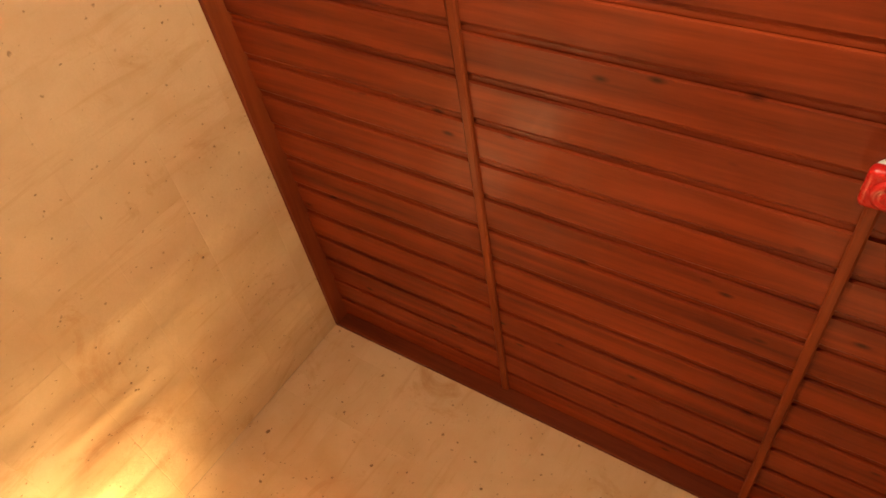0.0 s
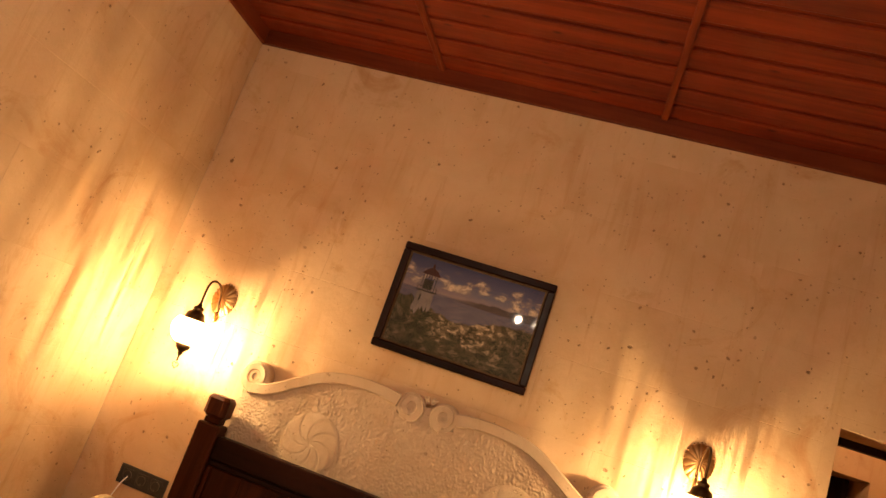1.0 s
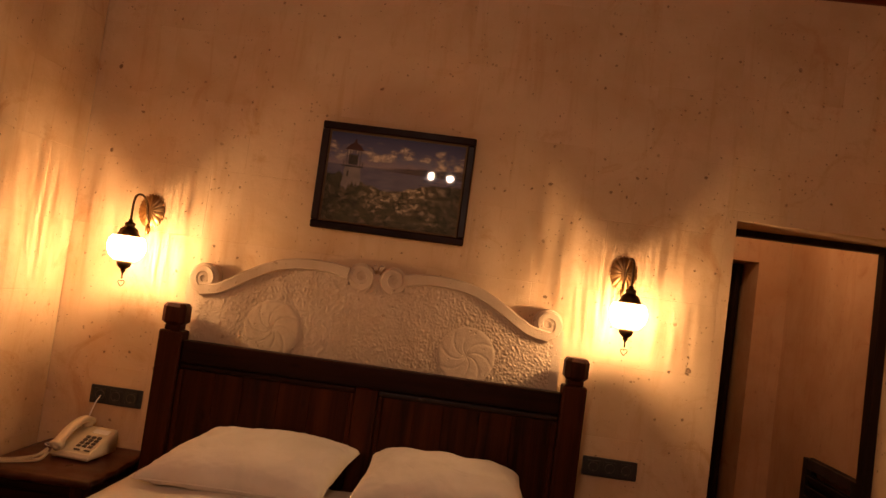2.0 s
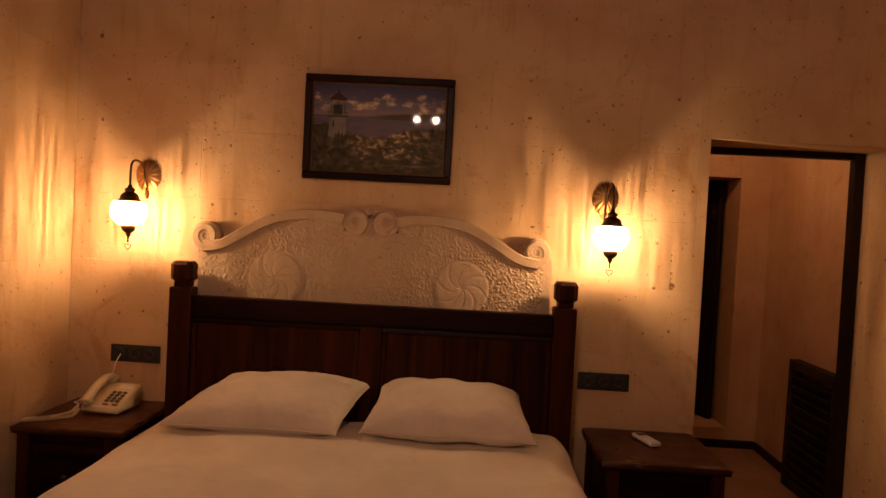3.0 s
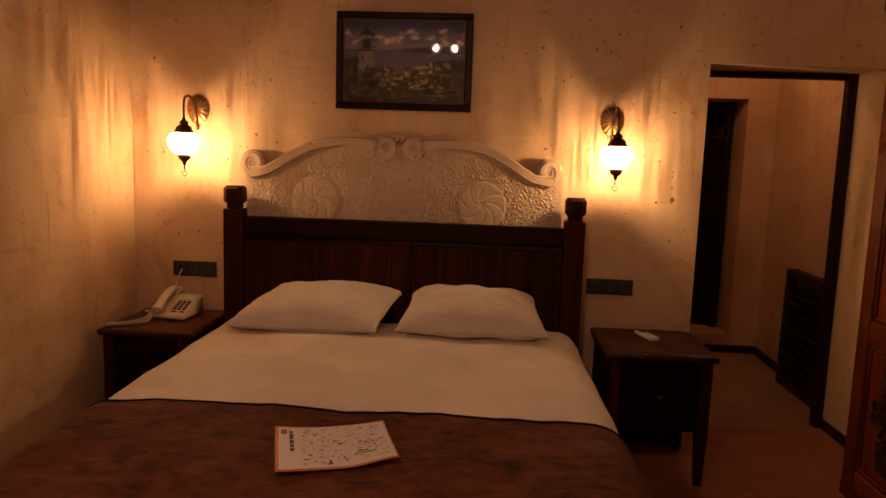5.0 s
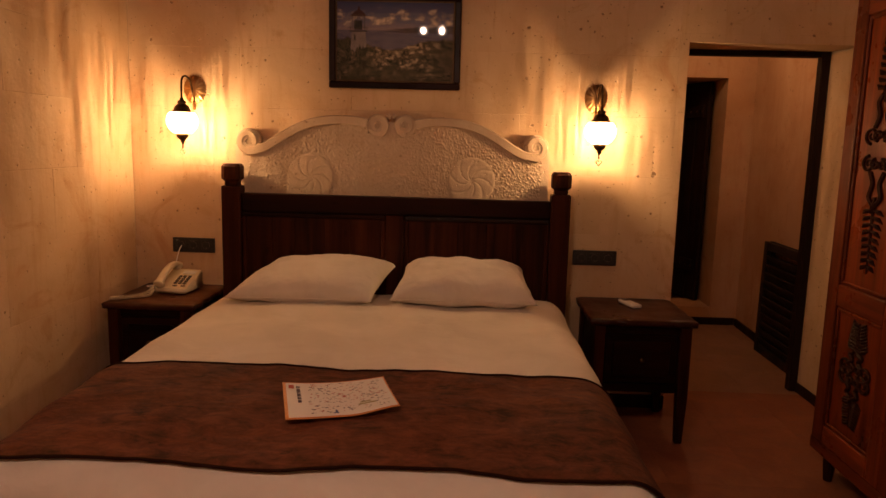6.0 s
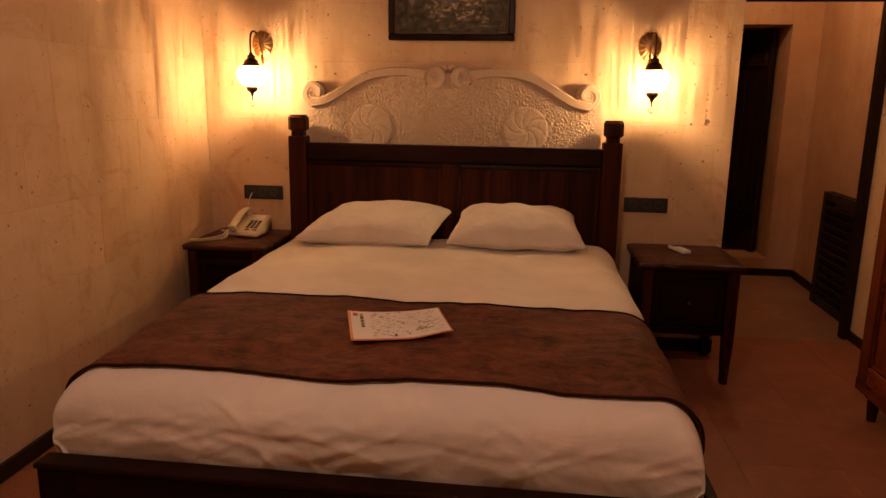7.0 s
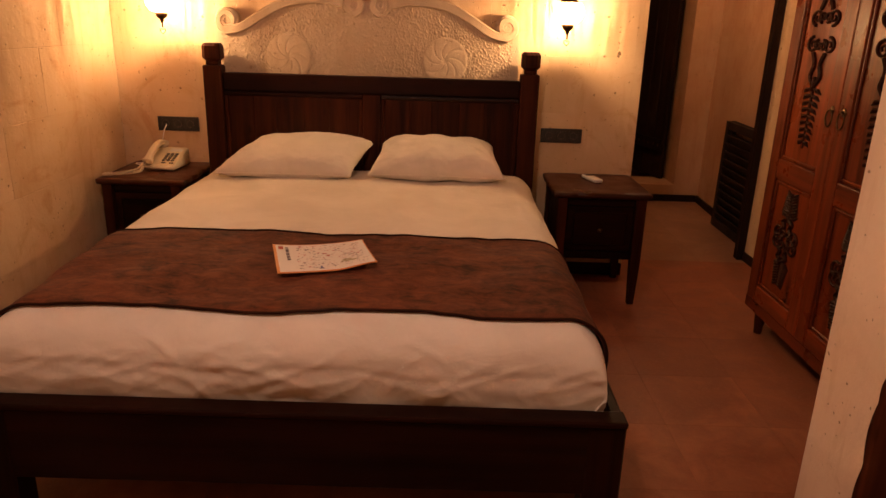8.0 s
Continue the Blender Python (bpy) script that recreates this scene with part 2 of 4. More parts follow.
def bulb_material(strength):
    n = Nodes("lit_bulb")
    n.bsdf.inputs["Emission Color"].default_value = (1.0, 0.74, 0.42, 1)
    n.bsdf.inputs["Emission Strength"].default_value = strength
    return n.mat


def pane_material(name, gloss):
    """Clear glass: see-through, with the gloss of its angle."""
    n = Nodes(name)
    clear = n.add("ShaderNodeBsdfTransparent", Color=(0.96, 0.97, 0.96, 1))
    shine = n.add("ShaderNodeBsdfGlossy", Roughness=gloss)
    mixed = n.add("ShaderNodeMixShader")
    n.put(mixed.inputs[0], n.add("ShaderNodeFresnel", IOR=1.5).outputs[0])
    n.put(mixed.inputs[1], clear.outputs[0])
    n.put(mixed.inputs[2], shine.outputs[0])
    n.put(n.tree.nodes["Material Output"].inputs["Surface"], mixed.outputs[0])
    return n.mat


def filament_material(watts, length, radius):
    """The upright glowing tube of an energy-saving bulb that gives off so many watts."""
    n = Nodes("glowing_tube")
    n.bsdf.inputs["Emission Color"].default_value = (*WARM, 1)
    n.bsdf.inputs["Emission Strength"].default_value = watts / (math.pi * 2 * math.pi * radius * length)
    return n.mat


TUBE_L, TUBE_R = 0.030, 0.0012
TUBE = filament_material(SCONCE_W, TUBE_L, TUBE_R)
SHADE_GLASS = shade_material()
PANE = pane_material("picture_glass", 0.02)
BULB = bulb_material(60.0)


# ---- mesh helpers ----
def thing(name, place, label, category, group="", turn=0.0):
    ob = new(name)
    ob.empty_display_size = 0.05
    ob.matrix_world = pose(*place, 0, 0, turn)
    return tagged(ob, label, category, group)


def part(name, bm, material, parent=None, label="", smooth=False, free=None):
    """Links a bmesh as one mesh object, under a thing or a part if one is given."""
    bmesh.ops.recalc_face_normals(bm, faces=bm.faces)
    data = bpy.data.meshes.new(name)
    bm.to_mesh(data)
    bm.free()
    for poly in data.polygons:
        poly.use_smooth = smooth
    data.materials.append(material)
    ob = new(name, data)
    if parent is not None:
        ob.parent = parent
    return tagged(ob, label)


def setting(name, bm, material, label, category="", kind="structure"):
    return tagged(part(name, bm, material), label, category or name.split("_")[0], "", kind)


def box(x0, x1, y0, y1, z0, z1, bevel=0.0, bm=None, steps=1):
    """A box between two corners, its edges rounded off; added to bm where one is given."""
    made = bmesh.new()
    at = Matrix.LocRotScale(((x0 + x1) / 2, (y0 + y1) / 2, (z0 + z1) / 2), None, (abs(x1 - x0), abs(y1 - y0), abs(z1 - z0)))
    bmesh.ops.create_cube(made, size=1.0, matrix=at)
    if bevel:
        bmesh.ops.bevel(made, geom=made.edges[:], offset=bevel, segments=steps, affect="EDGES", profile=0.5)
    return merged(bm, made)


def merged(bm, made):
    if bm is None:
        return made
    data = bpy.data.meshes.new("scratch")
    made.to_mesh(data)
    made.free()
    bm.from_mesh(data)
    bpy.data.meshes.remove(data)
    return bm


def moved(bm, m):
    bmesh.ops.transform(bm, matrix=m, verts=bm.verts[:])
    return bm


def lathe(profile, turns=24, bm=None, squash=1.0):
    """Turns a profile of (radius, height) about z."""
    bm = bm or bmesh.new()
    rings = []
    for r, z in profile:
        if r < 1e-5:
            rings.append([bm.verts.new((0, 0, z))])
        else:
            rings.append([bm.verts.new((r * math.cos(a), r * squash * math.sin(a), z)) for a in (2 * math.pi * i / turns for i in range(turns))])
    for low, high in zip(rings, rings[1:]):
        for i in range(turns):
            j = (i + 1) % turns
            loop = [low[i % len(low)], low[j % len(low)], high[j % len(high)], high[i % len(high)]]
            loop = list(dict.fromkeys(loop))
            if len(loop) > 2:
                bm.faces.new(loop)
    return bm


def smooth_line(points, steps=6):
    """A Catmull-Rom line through the points."""
    p = [Vector(v) for v in points]
    p = [2 * p[0] - p[1], *p, 2 * p[-1] - p[-2]]
    out = []
    for a, b, c, d in zip(p, p[1:], p[2:], p[3:]):
        for i in range(steps):
            t = i / steps
            out.append(0.5 * (2 * b + (c - a) * t + (2 * a - 5 * b + 4 * c - d) * t * t + (3 * b - a - 3 * c + d) * t ** 3))
    return out + [p[-2]]


def sweep(points, section, up=(0, 1, 0), sizes=None, bm=None, closed=True):
    """Carries a closed section of (side, up) along a line, scaled by sizes."""
    bm = bm or bmesh.new()
    up = Vector(up)
    rings = []
    for i, p in enumerate(points):
        ahead = (Vector(points[min(i + 1, len(points) - 1)]) - Vector(points[max(i - 1, 0)])).normalized()
        side = ahead.cross(up)
        side = side.normalized() if side.length > 1e-4 else Vector((1, 0, 0))
        over = side.cross(ahead).normalized()
        k = sizes[i] if sizes else 1.0
        rings.append([bm.verts.new(Vector(p) + side * a * k + over * b * k) for a, b in section])
    for low, high in zip(rings, rings[1:]):
        for i in range(len(section)):
            j = (i + 1) % len(section)
            bm.faces.new((low[i], low[j], high[j], high[i]))
    if closed:
        bm.faces.new(rings[0])
        bm.faces.new(rings[-1])
    return bm


def ring(r, count=8):
    return [(r * math.cos(2 * math.pi * i / count), r * math.sin(2 * math.pi * i / count)) for i in range(count)]


def prism(outline, y0, y1, bm=None):
    """Extrudes an outline of (x, z) from y0 to y1."""
    bm = bm or bmesh.new()
    front = [bm.verts.new((x, y0, z)) for x, z in outline]
    back = [bm.verts.new((x, y1, z)) for x, z in outline]
    bm.faces.new(front)
    bm.faces.new(back[::-1])
    for i in range(len(outline)):
        j = (i + 1) % len(outline)
        bm.faces.new((front[i], front[j], back[j], back[i]))
    return bm


def sheet(place, nx, ny, bm=None):
    """A grid of (nx + 1) * (ny + 1) points from place(s, t), s and t from 0 to 1."""
    bm = bm or bmesh.new()
    rows = [[bm.verts.new(place(i / nx, j / ny)) for i in range(nx + 1)] for j in range(ny + 1)]
    for a, b in zip(rows, rows[1:]):
        for i in range(nx):
            bm.faces.new((a[i], a[i + 1], b[i + 1], b[i]))
    return bm


# ---- the room ----
LEFT, RIGHT, CEIL, BACK = -1.41, 2.50, 2.957, -5.3
DOOR_L, DOOR_R, DOOR_TOP, DEEP = 1.55, 2.45, 1.983, 0.42
PIER_X, PIER_Y = 1.505, -2.33
FAR = 1.97

bm = box(LEFT - 0.3, DOOR_L - 0.012, 0.012, DEEP, 0, 3.08)
box(DOOR_L - 0.012, RIGHT + 0.3, 0.012, DEEP, DOOR_TOP + 0.036, 3.08, 0, bm)
box(DOOR_R + 0.012, RIGHT + 0.3, 0.012, DEEP, 0, DOOR_TOP + 0.036, 0, bm)
wall_north = setting("wall_north", bm, JOINT, "cream tuff block wall behind the bed, pitted and stained", "wall")
wall_west = setting("wall_west", box(LEFT - 0.3, LEFT - 0.012, BACK, 0.012, 0, 3.08), JOINT, "cream tuff block side wall beside the bed", "wall")
wall_south = setting("wall_south", box(LEFT - 0.3, RIGHT + 0.3, BACK - 0.25, BACK, 0, 3.08), WALL, "plain tuff wall at the end of the room", "wall")
wall_east = setting("wall_east", box(RIGHT, RIGHT + 0.3, PIER_Y, 0.012, 0, 3.08), WALL, "tuff side wall behind the wardrobe", "wall")
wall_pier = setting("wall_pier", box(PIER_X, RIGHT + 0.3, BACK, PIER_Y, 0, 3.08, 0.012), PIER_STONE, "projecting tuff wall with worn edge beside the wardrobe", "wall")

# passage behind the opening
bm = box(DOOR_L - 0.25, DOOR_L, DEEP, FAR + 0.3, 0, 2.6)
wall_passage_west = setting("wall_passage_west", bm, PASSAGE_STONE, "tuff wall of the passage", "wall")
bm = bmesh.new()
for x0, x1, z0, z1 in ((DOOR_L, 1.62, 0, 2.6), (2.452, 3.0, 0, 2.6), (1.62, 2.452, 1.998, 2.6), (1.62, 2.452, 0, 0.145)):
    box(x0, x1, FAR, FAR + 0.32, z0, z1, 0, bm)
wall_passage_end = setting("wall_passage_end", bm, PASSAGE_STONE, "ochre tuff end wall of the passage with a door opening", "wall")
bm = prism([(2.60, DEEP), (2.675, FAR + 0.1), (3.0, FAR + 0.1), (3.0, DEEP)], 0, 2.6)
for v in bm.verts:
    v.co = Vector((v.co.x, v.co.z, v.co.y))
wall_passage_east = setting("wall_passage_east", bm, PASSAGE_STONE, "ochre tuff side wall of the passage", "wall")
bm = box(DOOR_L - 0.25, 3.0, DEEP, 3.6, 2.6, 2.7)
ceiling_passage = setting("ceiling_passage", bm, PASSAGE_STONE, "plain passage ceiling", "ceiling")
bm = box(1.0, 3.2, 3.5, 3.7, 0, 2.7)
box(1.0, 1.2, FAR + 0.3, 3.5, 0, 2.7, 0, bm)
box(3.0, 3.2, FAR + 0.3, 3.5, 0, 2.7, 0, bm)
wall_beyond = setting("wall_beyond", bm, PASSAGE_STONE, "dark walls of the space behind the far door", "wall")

# dark frame in the opening
bm = box(DOOR_L, DOOR_L + 0.035, DEEP - 0.06, DEEP, 0, 1.998, 0.004)
frame_thing = thing("door_frame", (0, 0, 0), "dark wooden frame lining the passage opening", "door frame")
part("jamb", bm, FRAME_WOOD, frame_thing)
part("jamb", box(DOOR_R - 0.048, DOOR_R, DEEP - 0.06, DEEP, 0, 1.998, 0.004), FRAME_WOOD, frame_thing)
part("head", box(DOOR_L + 0.037, DOOR_R - 0.050, DEEP - 0.06, DEEP, 1.966, 1.998, 0.004), FRAME_WOOD, frame_thing)

# floor
floor = setting("floor", box(LEFT - 0.3, 3.2, BACK - 0.2, 3.7, -0.1, -0.004), GROUT, "brown terracotta tile floor", "floor")

TILT = 0.018


def tilted(b):
    """The ceiling climbs a little towards the right and falls towards the room's end."""
    for v in b.verts:
        v.co.z += TILT * (v.co.x - LEFT) + 0.032 * v.co.y
    return b


# ceiling: lapped pine boards, battens and cornice
BOARD_Z = 3.03
bm = box(LEFT - 0.3, RIGHT + 0.3, BACK - 0.2, 0.42, BOARD_Z + 0.03, BOARD_Z + 0.15)
y = 0.0
while y > BACK:
    wide = 0.155
    b = bmesh.new()
    outline = [(y - 0.001, BOARD_Z + 0.034), (y - 0.001, BOARD_Z + 0.009), (y - 0.020, BOARD_Z + 0.008), (y - 0.034, BOARD_Z), (y - wide + 0.002, BOARD_Z - 0.001), (y - wide, BOARD_Z + 0.034)]
    rows = [[b.verts.new((x, py, pz)) for py, pz in outline] for x in (LEFT, RIGHT)]
    for i in range(6):
        b.faces.new((rows[0][i], rows[0][(i + 1) % 6], rows[1][(i + 1) % 6], rows[1][i]))
    bm = merged(bm, b)
    y -= wide
ceiling = setting("ceiling", tilted(bm), BOARD_WOOD, "reddish varnished pine board ceiling", "ceiling")
for x0, skew in ((-0.457, 0.010), (0.592, 0.009), (1.65, 0.014)):
    line = [(x0 + skew * yy, yy, BOARD_Z - 0.007) for yy in (-0.03, -1.8, BACK)]
    setting("trim", tilted(sweep(line, [(-0.016, -0.008), (0.016, -0.008), (0.016, 0.004), (0.010, 0.009), (-0.010, 0.009), (-0.016, 0.004)], (0, 0, -1))), TRIM_Y, "thin pine batten across the ceiling boards", "trim")
setting("trim", tilted(box(LEFT, RIGHT, -0.026, 0.0, CEIL, BOARD_Z + 0.03, 0.003)), TRIM_X, "pine cornice board along the wall", "trim")
setting("trim", tilted(box(LEFT, LEFT + 0.026, BACK, -0.027, CEIL, BOARD_Z + 0.03, 0.003)), TRIM_Y, "pine cornice board along the wall", "trim")
setting("trim", tilted(box(PIER_X - 0.026, PIER_X, BACK, PIER_Y, CEIL, BOARD_Z + 0.03, 0.003)), TRIM_Y, "pine cornice board along the wall", "trim")

# skirting in the passage and by the wardrobe
setting("baseboard", box(DOOR_L, 2.655, FAR - 0.014, FAR, 0, 0.06, 0.003), FRAME_WOOD, "dark skirting at the passage wall", "baseboard")
b = sweep([(2.590, DEEP + 0.02, 0.03), (2.661, FAR - 0.016, 0.03)], [(-0.007, -0.03), (0.007, -0.03), (0.007, 0.03), (-0.007, 0.03)], (0, 0, 1))
setting("baseboard", b, FRAME_WOOD, "dark skirting at the passage wall", "baseboard")
setting("baseboard", box(DOOR_R - 0.014, DOOR_R, 0.014, DEEP - 0.062, 0, 0.06, 0.003), FRAME_WOOD, "dark skirting at the opening", "baseboard")
setting("baseboard", box(RIGHT - 0.014, RIGHT, PIER_Y, -0.002, 0, 0.06, 0.003), FRAME_WOOD, "dark skirting at the wall", "baseboard")
setting("baseboard", box(LEFT, LEFT + 0.014, BACK, -0.55, 0, 0.07, 0.003), FRAME_WOOD, "dark skirting at the wall", "baseboard")

# ---- bed ----
MATTRESS_TOP = 0.655
BX0, BX1 = -0.848, 0.938


def bed():
    bed_thing = thing("bed", (0.05, -0.13, 0), "dark walnut double bed with panelled headboard and square posts", "bed")
    lx, rx, f = -0.92, 0.907, -2.207      # outer sides and foot, from the bed's base point

    def post(x0, x1, name="headboard_post"):
        b = box(x0, x1, -0.045, 0.045, 0, 1.185, 0.008, None, 2)
        box(x0 + 0.016, x1 - 0.016, -0.031, 0.031, 1.185, 1.21, 0.004, b)
        block = bmesh.new()
        cx, h = (x0 + x1) / 2, (x1 - x0) / 2
        for z, k, c in ((1.205, 0.62, 0.3), (1.222, 1.0, 0.3), (1.285, 1.0, 0.3), (1.300, 0.80, 0.3)):
            for sx, sy in ((1, c), (c + 0.3, 1), (-c - 0.3, 1), (-1, c), (-1, -c), (-c - 0.3, -1), (c + 0.3, -1), (1, -c)):
                block.verts.new((cx + sx * h * k, sy * h * k if abs(sy) == 1 else sy * h * k * 2.0, z))
        block.verts.ensure_lookup_table()
        for k in range(3):
            for i in range(8):
                j = (i + 1) % 8
                block.faces.new([block.verts[n] for n in (8 * k + i, 8 * k + j, 8 * k + 8 + j, 8 * k + 8 + i)])
        block.faces.new([block.verts[i] for i in range(24, 32)])
        block.faces.new([block.verts[i] for i in range(8)])
        ob = part(name, b, DARK_Z, bed_thing)
        part("finial", block, DARK_Z, ob, "faceted square post finial")

    post(-0.915, -0.815)
    post(0.807, 0.907)
    part("top_rail", box(-0.813, 0.805, -0.03, 0.03, 1.055, 1.148, 0.006, None, 2), DARK_X, bed_thing)
    part("bottom_rail", box(-0.813, 0.805, -0.03, 0.03, 0.40, 0.52, 0.005), DARK_X, bed_thing)
    part("stile", box(-0.05, 0.045, -0.03, 0.03, 0.522, 1.053, 0.005), DARK_Z, bed_thing)
    for x0, x1 in ((-0.813, -0.052), (0.047, 0.805)):
        panel = part("panel", box(x0, x1, -0.006, 0.016, 0.522, 1.053), DARK_Z, bed_thing)
        for a0, a1, z0, z1, m in ((x0, x1, 1.028, 1.051, DARK_X), (x0, x1, 0.524, 0.546, DARK_X), (x0, x0 + 0.022, 0.548, 1.026, DARK_Z), (x1 - 0.022, x1, 0.548, 1.026, DARK_Z)):
            part("moulding", box(a0, a1, -0.024, -0.007, z0, z1, 0.007, None, 2), WORN_X if z0 > 1.0 and x0 > 0 else m, panel)
        edges = [x0 + 0.024 + (x1 - x0 - 0.048) * k for k in (0, 0.19, 0.36, 0.58, 0.77, 1.0)]
        for a0, a1 in zip(edges, edges[1:]):
            part("plank", box(a0 + 0.0005, a1 - 0.0005, -0.011, -0.0065, 0.548, 1.026, 0.0012), DARK_Z, panel)
    part("side_rail", box(lx + 0.01, lx + 0.048, f + 0.05, -0.046, 0.15, 0.385, 0.006), DARK_Y, bed_thing)
    part("side_rail", box(rx - 0.005 + 0.01, rx + 0.043, f + 0.05, -0.046, 0.15, 0.385, 0.006), DARK_Y, bed_thing)
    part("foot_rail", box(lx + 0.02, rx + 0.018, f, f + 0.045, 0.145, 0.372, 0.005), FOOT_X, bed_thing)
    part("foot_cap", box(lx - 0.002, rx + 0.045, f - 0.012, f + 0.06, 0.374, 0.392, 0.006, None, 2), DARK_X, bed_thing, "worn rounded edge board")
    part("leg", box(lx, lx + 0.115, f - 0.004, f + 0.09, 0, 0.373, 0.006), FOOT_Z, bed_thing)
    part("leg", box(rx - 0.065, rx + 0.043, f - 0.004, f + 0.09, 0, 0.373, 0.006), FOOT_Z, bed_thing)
    b = bmesh.new()
    for i in range(7):
        box(lx + 0.05, rx - 0.002, f + 0.12 + i * 0.3, f + 0.26 + i * 0.3, 0.25, 0.275, 0, b)
    part("slats", b, DARK_X, bed_thing)


bed()


def soft(v, a, b):
    t = min(1.0, max(0.0, (v - a) / (b - a)))
    return t * t * (3 - 2 * t)


def edge_run(d, length, r, side):
    """Along a cover: d metres in from one rim's hem gives (place along, drop). The cover hangs by side, rounded by r, at both ends."""
    arc = r * math.pi / 2

    def half(e):
        if e < side:
            return 0.0, r + side - e
        if e < side + arc:
            a = (e - side) / r
            return r * (1 - math.cos(a)), r * (1 - math.sin(a))
        return r + (e - side - arc), 0.0

    total = 2 * (side + arc) + (length - 2 * r)
    if d < total / 2:
        return half(d)
    a, drop = half(total - d)
    return length - a, drop


def creases(seed, count):
    """Short slanting pulls in the sheet where it hangs over the foot: centre, direction, length, height."""
    rng = random.Random(seed)
    out = []
    for _ in range(count):
        a = rng.choice((-1, 1)) * rng.uniform(0.15, 1.0)
        out.append((rng.triangular(BX0, BX1, BX0 + 0.5), rng.triangular(0.39, 0.58, 0.43), math.cos(a), math.sin(a), rng.uniform(0.05, 0.16), rng.uniform(0.002, 0.0055)))
    return out


FOOT_CREASES = creases(11, 46)


def pulled(x, z):
    total = 0.0
    for cx, cz, ux, uz, long_, high in FOOT_CREASES:
        along = (x - cx) * ux + (z - cz) * uz
        if abs(along) < long_:
            across = (z - cz) * ux - (x - cx) * uz + 0.25 * along * along / long_
            total += high * math.exp(-(across / 0.009) ** 2) * (1 - (along / long_) ** 2)
    return total


def cover_point(s, t, lift=0.0, rough=1.0):
    """A point of the made bed's cover: s across, t from the head to the foot, both 0 to 1."""
    wx, wy, r, side = BX1 - BX0, 2.115, 0.13, 0.165
    tx = 2 * (side + r * math.pi / 2) + wx - 2 * r
    x, dx = edge_run(s * tx, wx, r, side)
    ty = 2 * (side + r * math.pi / 2) + wy - 2 * r
    y, dy = edge_run(ty * (0.10 + 0.90 * t), wy, r, side)
    drop = min(math.hypot(dx, dy), r + side)
    p = Vector((BX0 + x, -0.165 - y, MATTRESS_TOP - drop))
    lap = soft(y, 1.6, wy)
    p.z -= 0.022 * lap * (1 - min(1, drop / 0.2))
    crumple = noise.noise(Vector((p.x * 5, p.y * 3.1, p.z * 4))) * 0.010 + noise.noise(Vector((p.x * 13, p.y * 6, p.z * 11 + 4))) * 0.004
    hang = soft(dy, 0.05, 0.2) + 0.7 * soft(dx, 0.05, 0.2)
    crumple += hang * (noise.noise(Vector((p.x * 6, 3.3, p.z * 8))) * 0.010 + abs(noise.noise(Vector((p.x * 5.5 + p.z * 9, 1.7, p.z * 9)))) * 0.007)
    if dy > 0.02 and t > 0.5:
        crumple += soft(dy, 0.02, 0.08) * pulled(p.x, p.z)
    tuck = soft(dy, 0.09, 0.16) * (1 - soft(dy, 0.22, 0.29))
    ridge = 1 - abs(noise.noise(Vector((p.x * 2.3 + p.z * 5, 7.1, p.z * 9)))) * 2.2
    crumple += tuck * (0.005 * max(0.0, ridge) ** 3 + 0.009 * max(0.0, 1 - abs(noise.noise(Vector((p.x * 7 - p.z * 14, 2.2, p.z * 6)))) * 3.0) ** 2)
    crumple = crumple * (1 - 0.45 * tuck) - 0.004 * soft(dy + 0.03 * noise.noise(Vector((p.x * 3.1, 0.4, 0))) + 0.010 * noise.noise(Vector((p.x * 11, 5.4, 0))), 0.150, 0.166) * (t > 0.5)
    away = Vector((((s > 0.5) - 0.5) * 2 * min(1, dx / r), -min(1, dy / r) if t > 0.5 else min(1, dy / r), 1 - 0.8 * min(1, drop / r)))
    away.normalize()
    p += away * (crumple * rough + lift)
    if drop > 0.2:
        p.x -= 0.10 * (p.x - (BX0 + BX1) / 2) / (wx / 2) * soft(drop, 0.2, 0.3) * (dx > 0.2) * 0.35
        p.y += 0.02 * soft(drop, 0.2, 0.3) * (dy > 0.2)
    return p


bm = sheet(lambda s, t: cover_point(s, t), 220, 240)
mattress = thing("mattress", (0, 0, 0), "thick mattress under a white cotton sheet, creased at the foot", "mattress")
part("sheet", bm, LINEN, mattress, "white cotton sheet", True)
bm = sheet(lambda s, t: cover_point(s, t, -0.03, 0.3), 40, 44)
part("core", bm, LINEN, mattress, "", True)
R0, R1 = 0.570, 0.860


def runner_point(s, t):
    wave = 0.004 * math.sin(s * 17) + 0.003 * noise.noise(Vector((s * 6, t * 2, 8)))
    return cover_point(0.045 + 0.925 * s, R0 + (R1 - R0) * t + wave - 0.004 * (s - 0.5), 0.007 + 0.006 * noise.noise(Vector((s * 9, t * 5, 2.0))) + 0.004)


runner = thing("bed_runner", (0, -1.9, 0), "brown suede bed runner laid across the foot of the bed", "bed runner")
bm = sheet(runner_point, 150, 60)
for v in bm.verts:
    v.co.y += 1.9
cloth = part("cloth", bm, SUEDE, runner, "", True)
thick = cloth.modifiers.new("thickness", "SOLIDIFY")
thick.thickness, thick.offset = 0.006, -1
for t in (0.0, 1.0):
    line = [runner_point(i / 120, t) + Vector((0, 1.9, 0.001)) for i in range(121)]
    part("hem", sweep(line, ring(0.0045, 6), (0, 1, 0)), HEM, runner, "dark sewn hem", True)


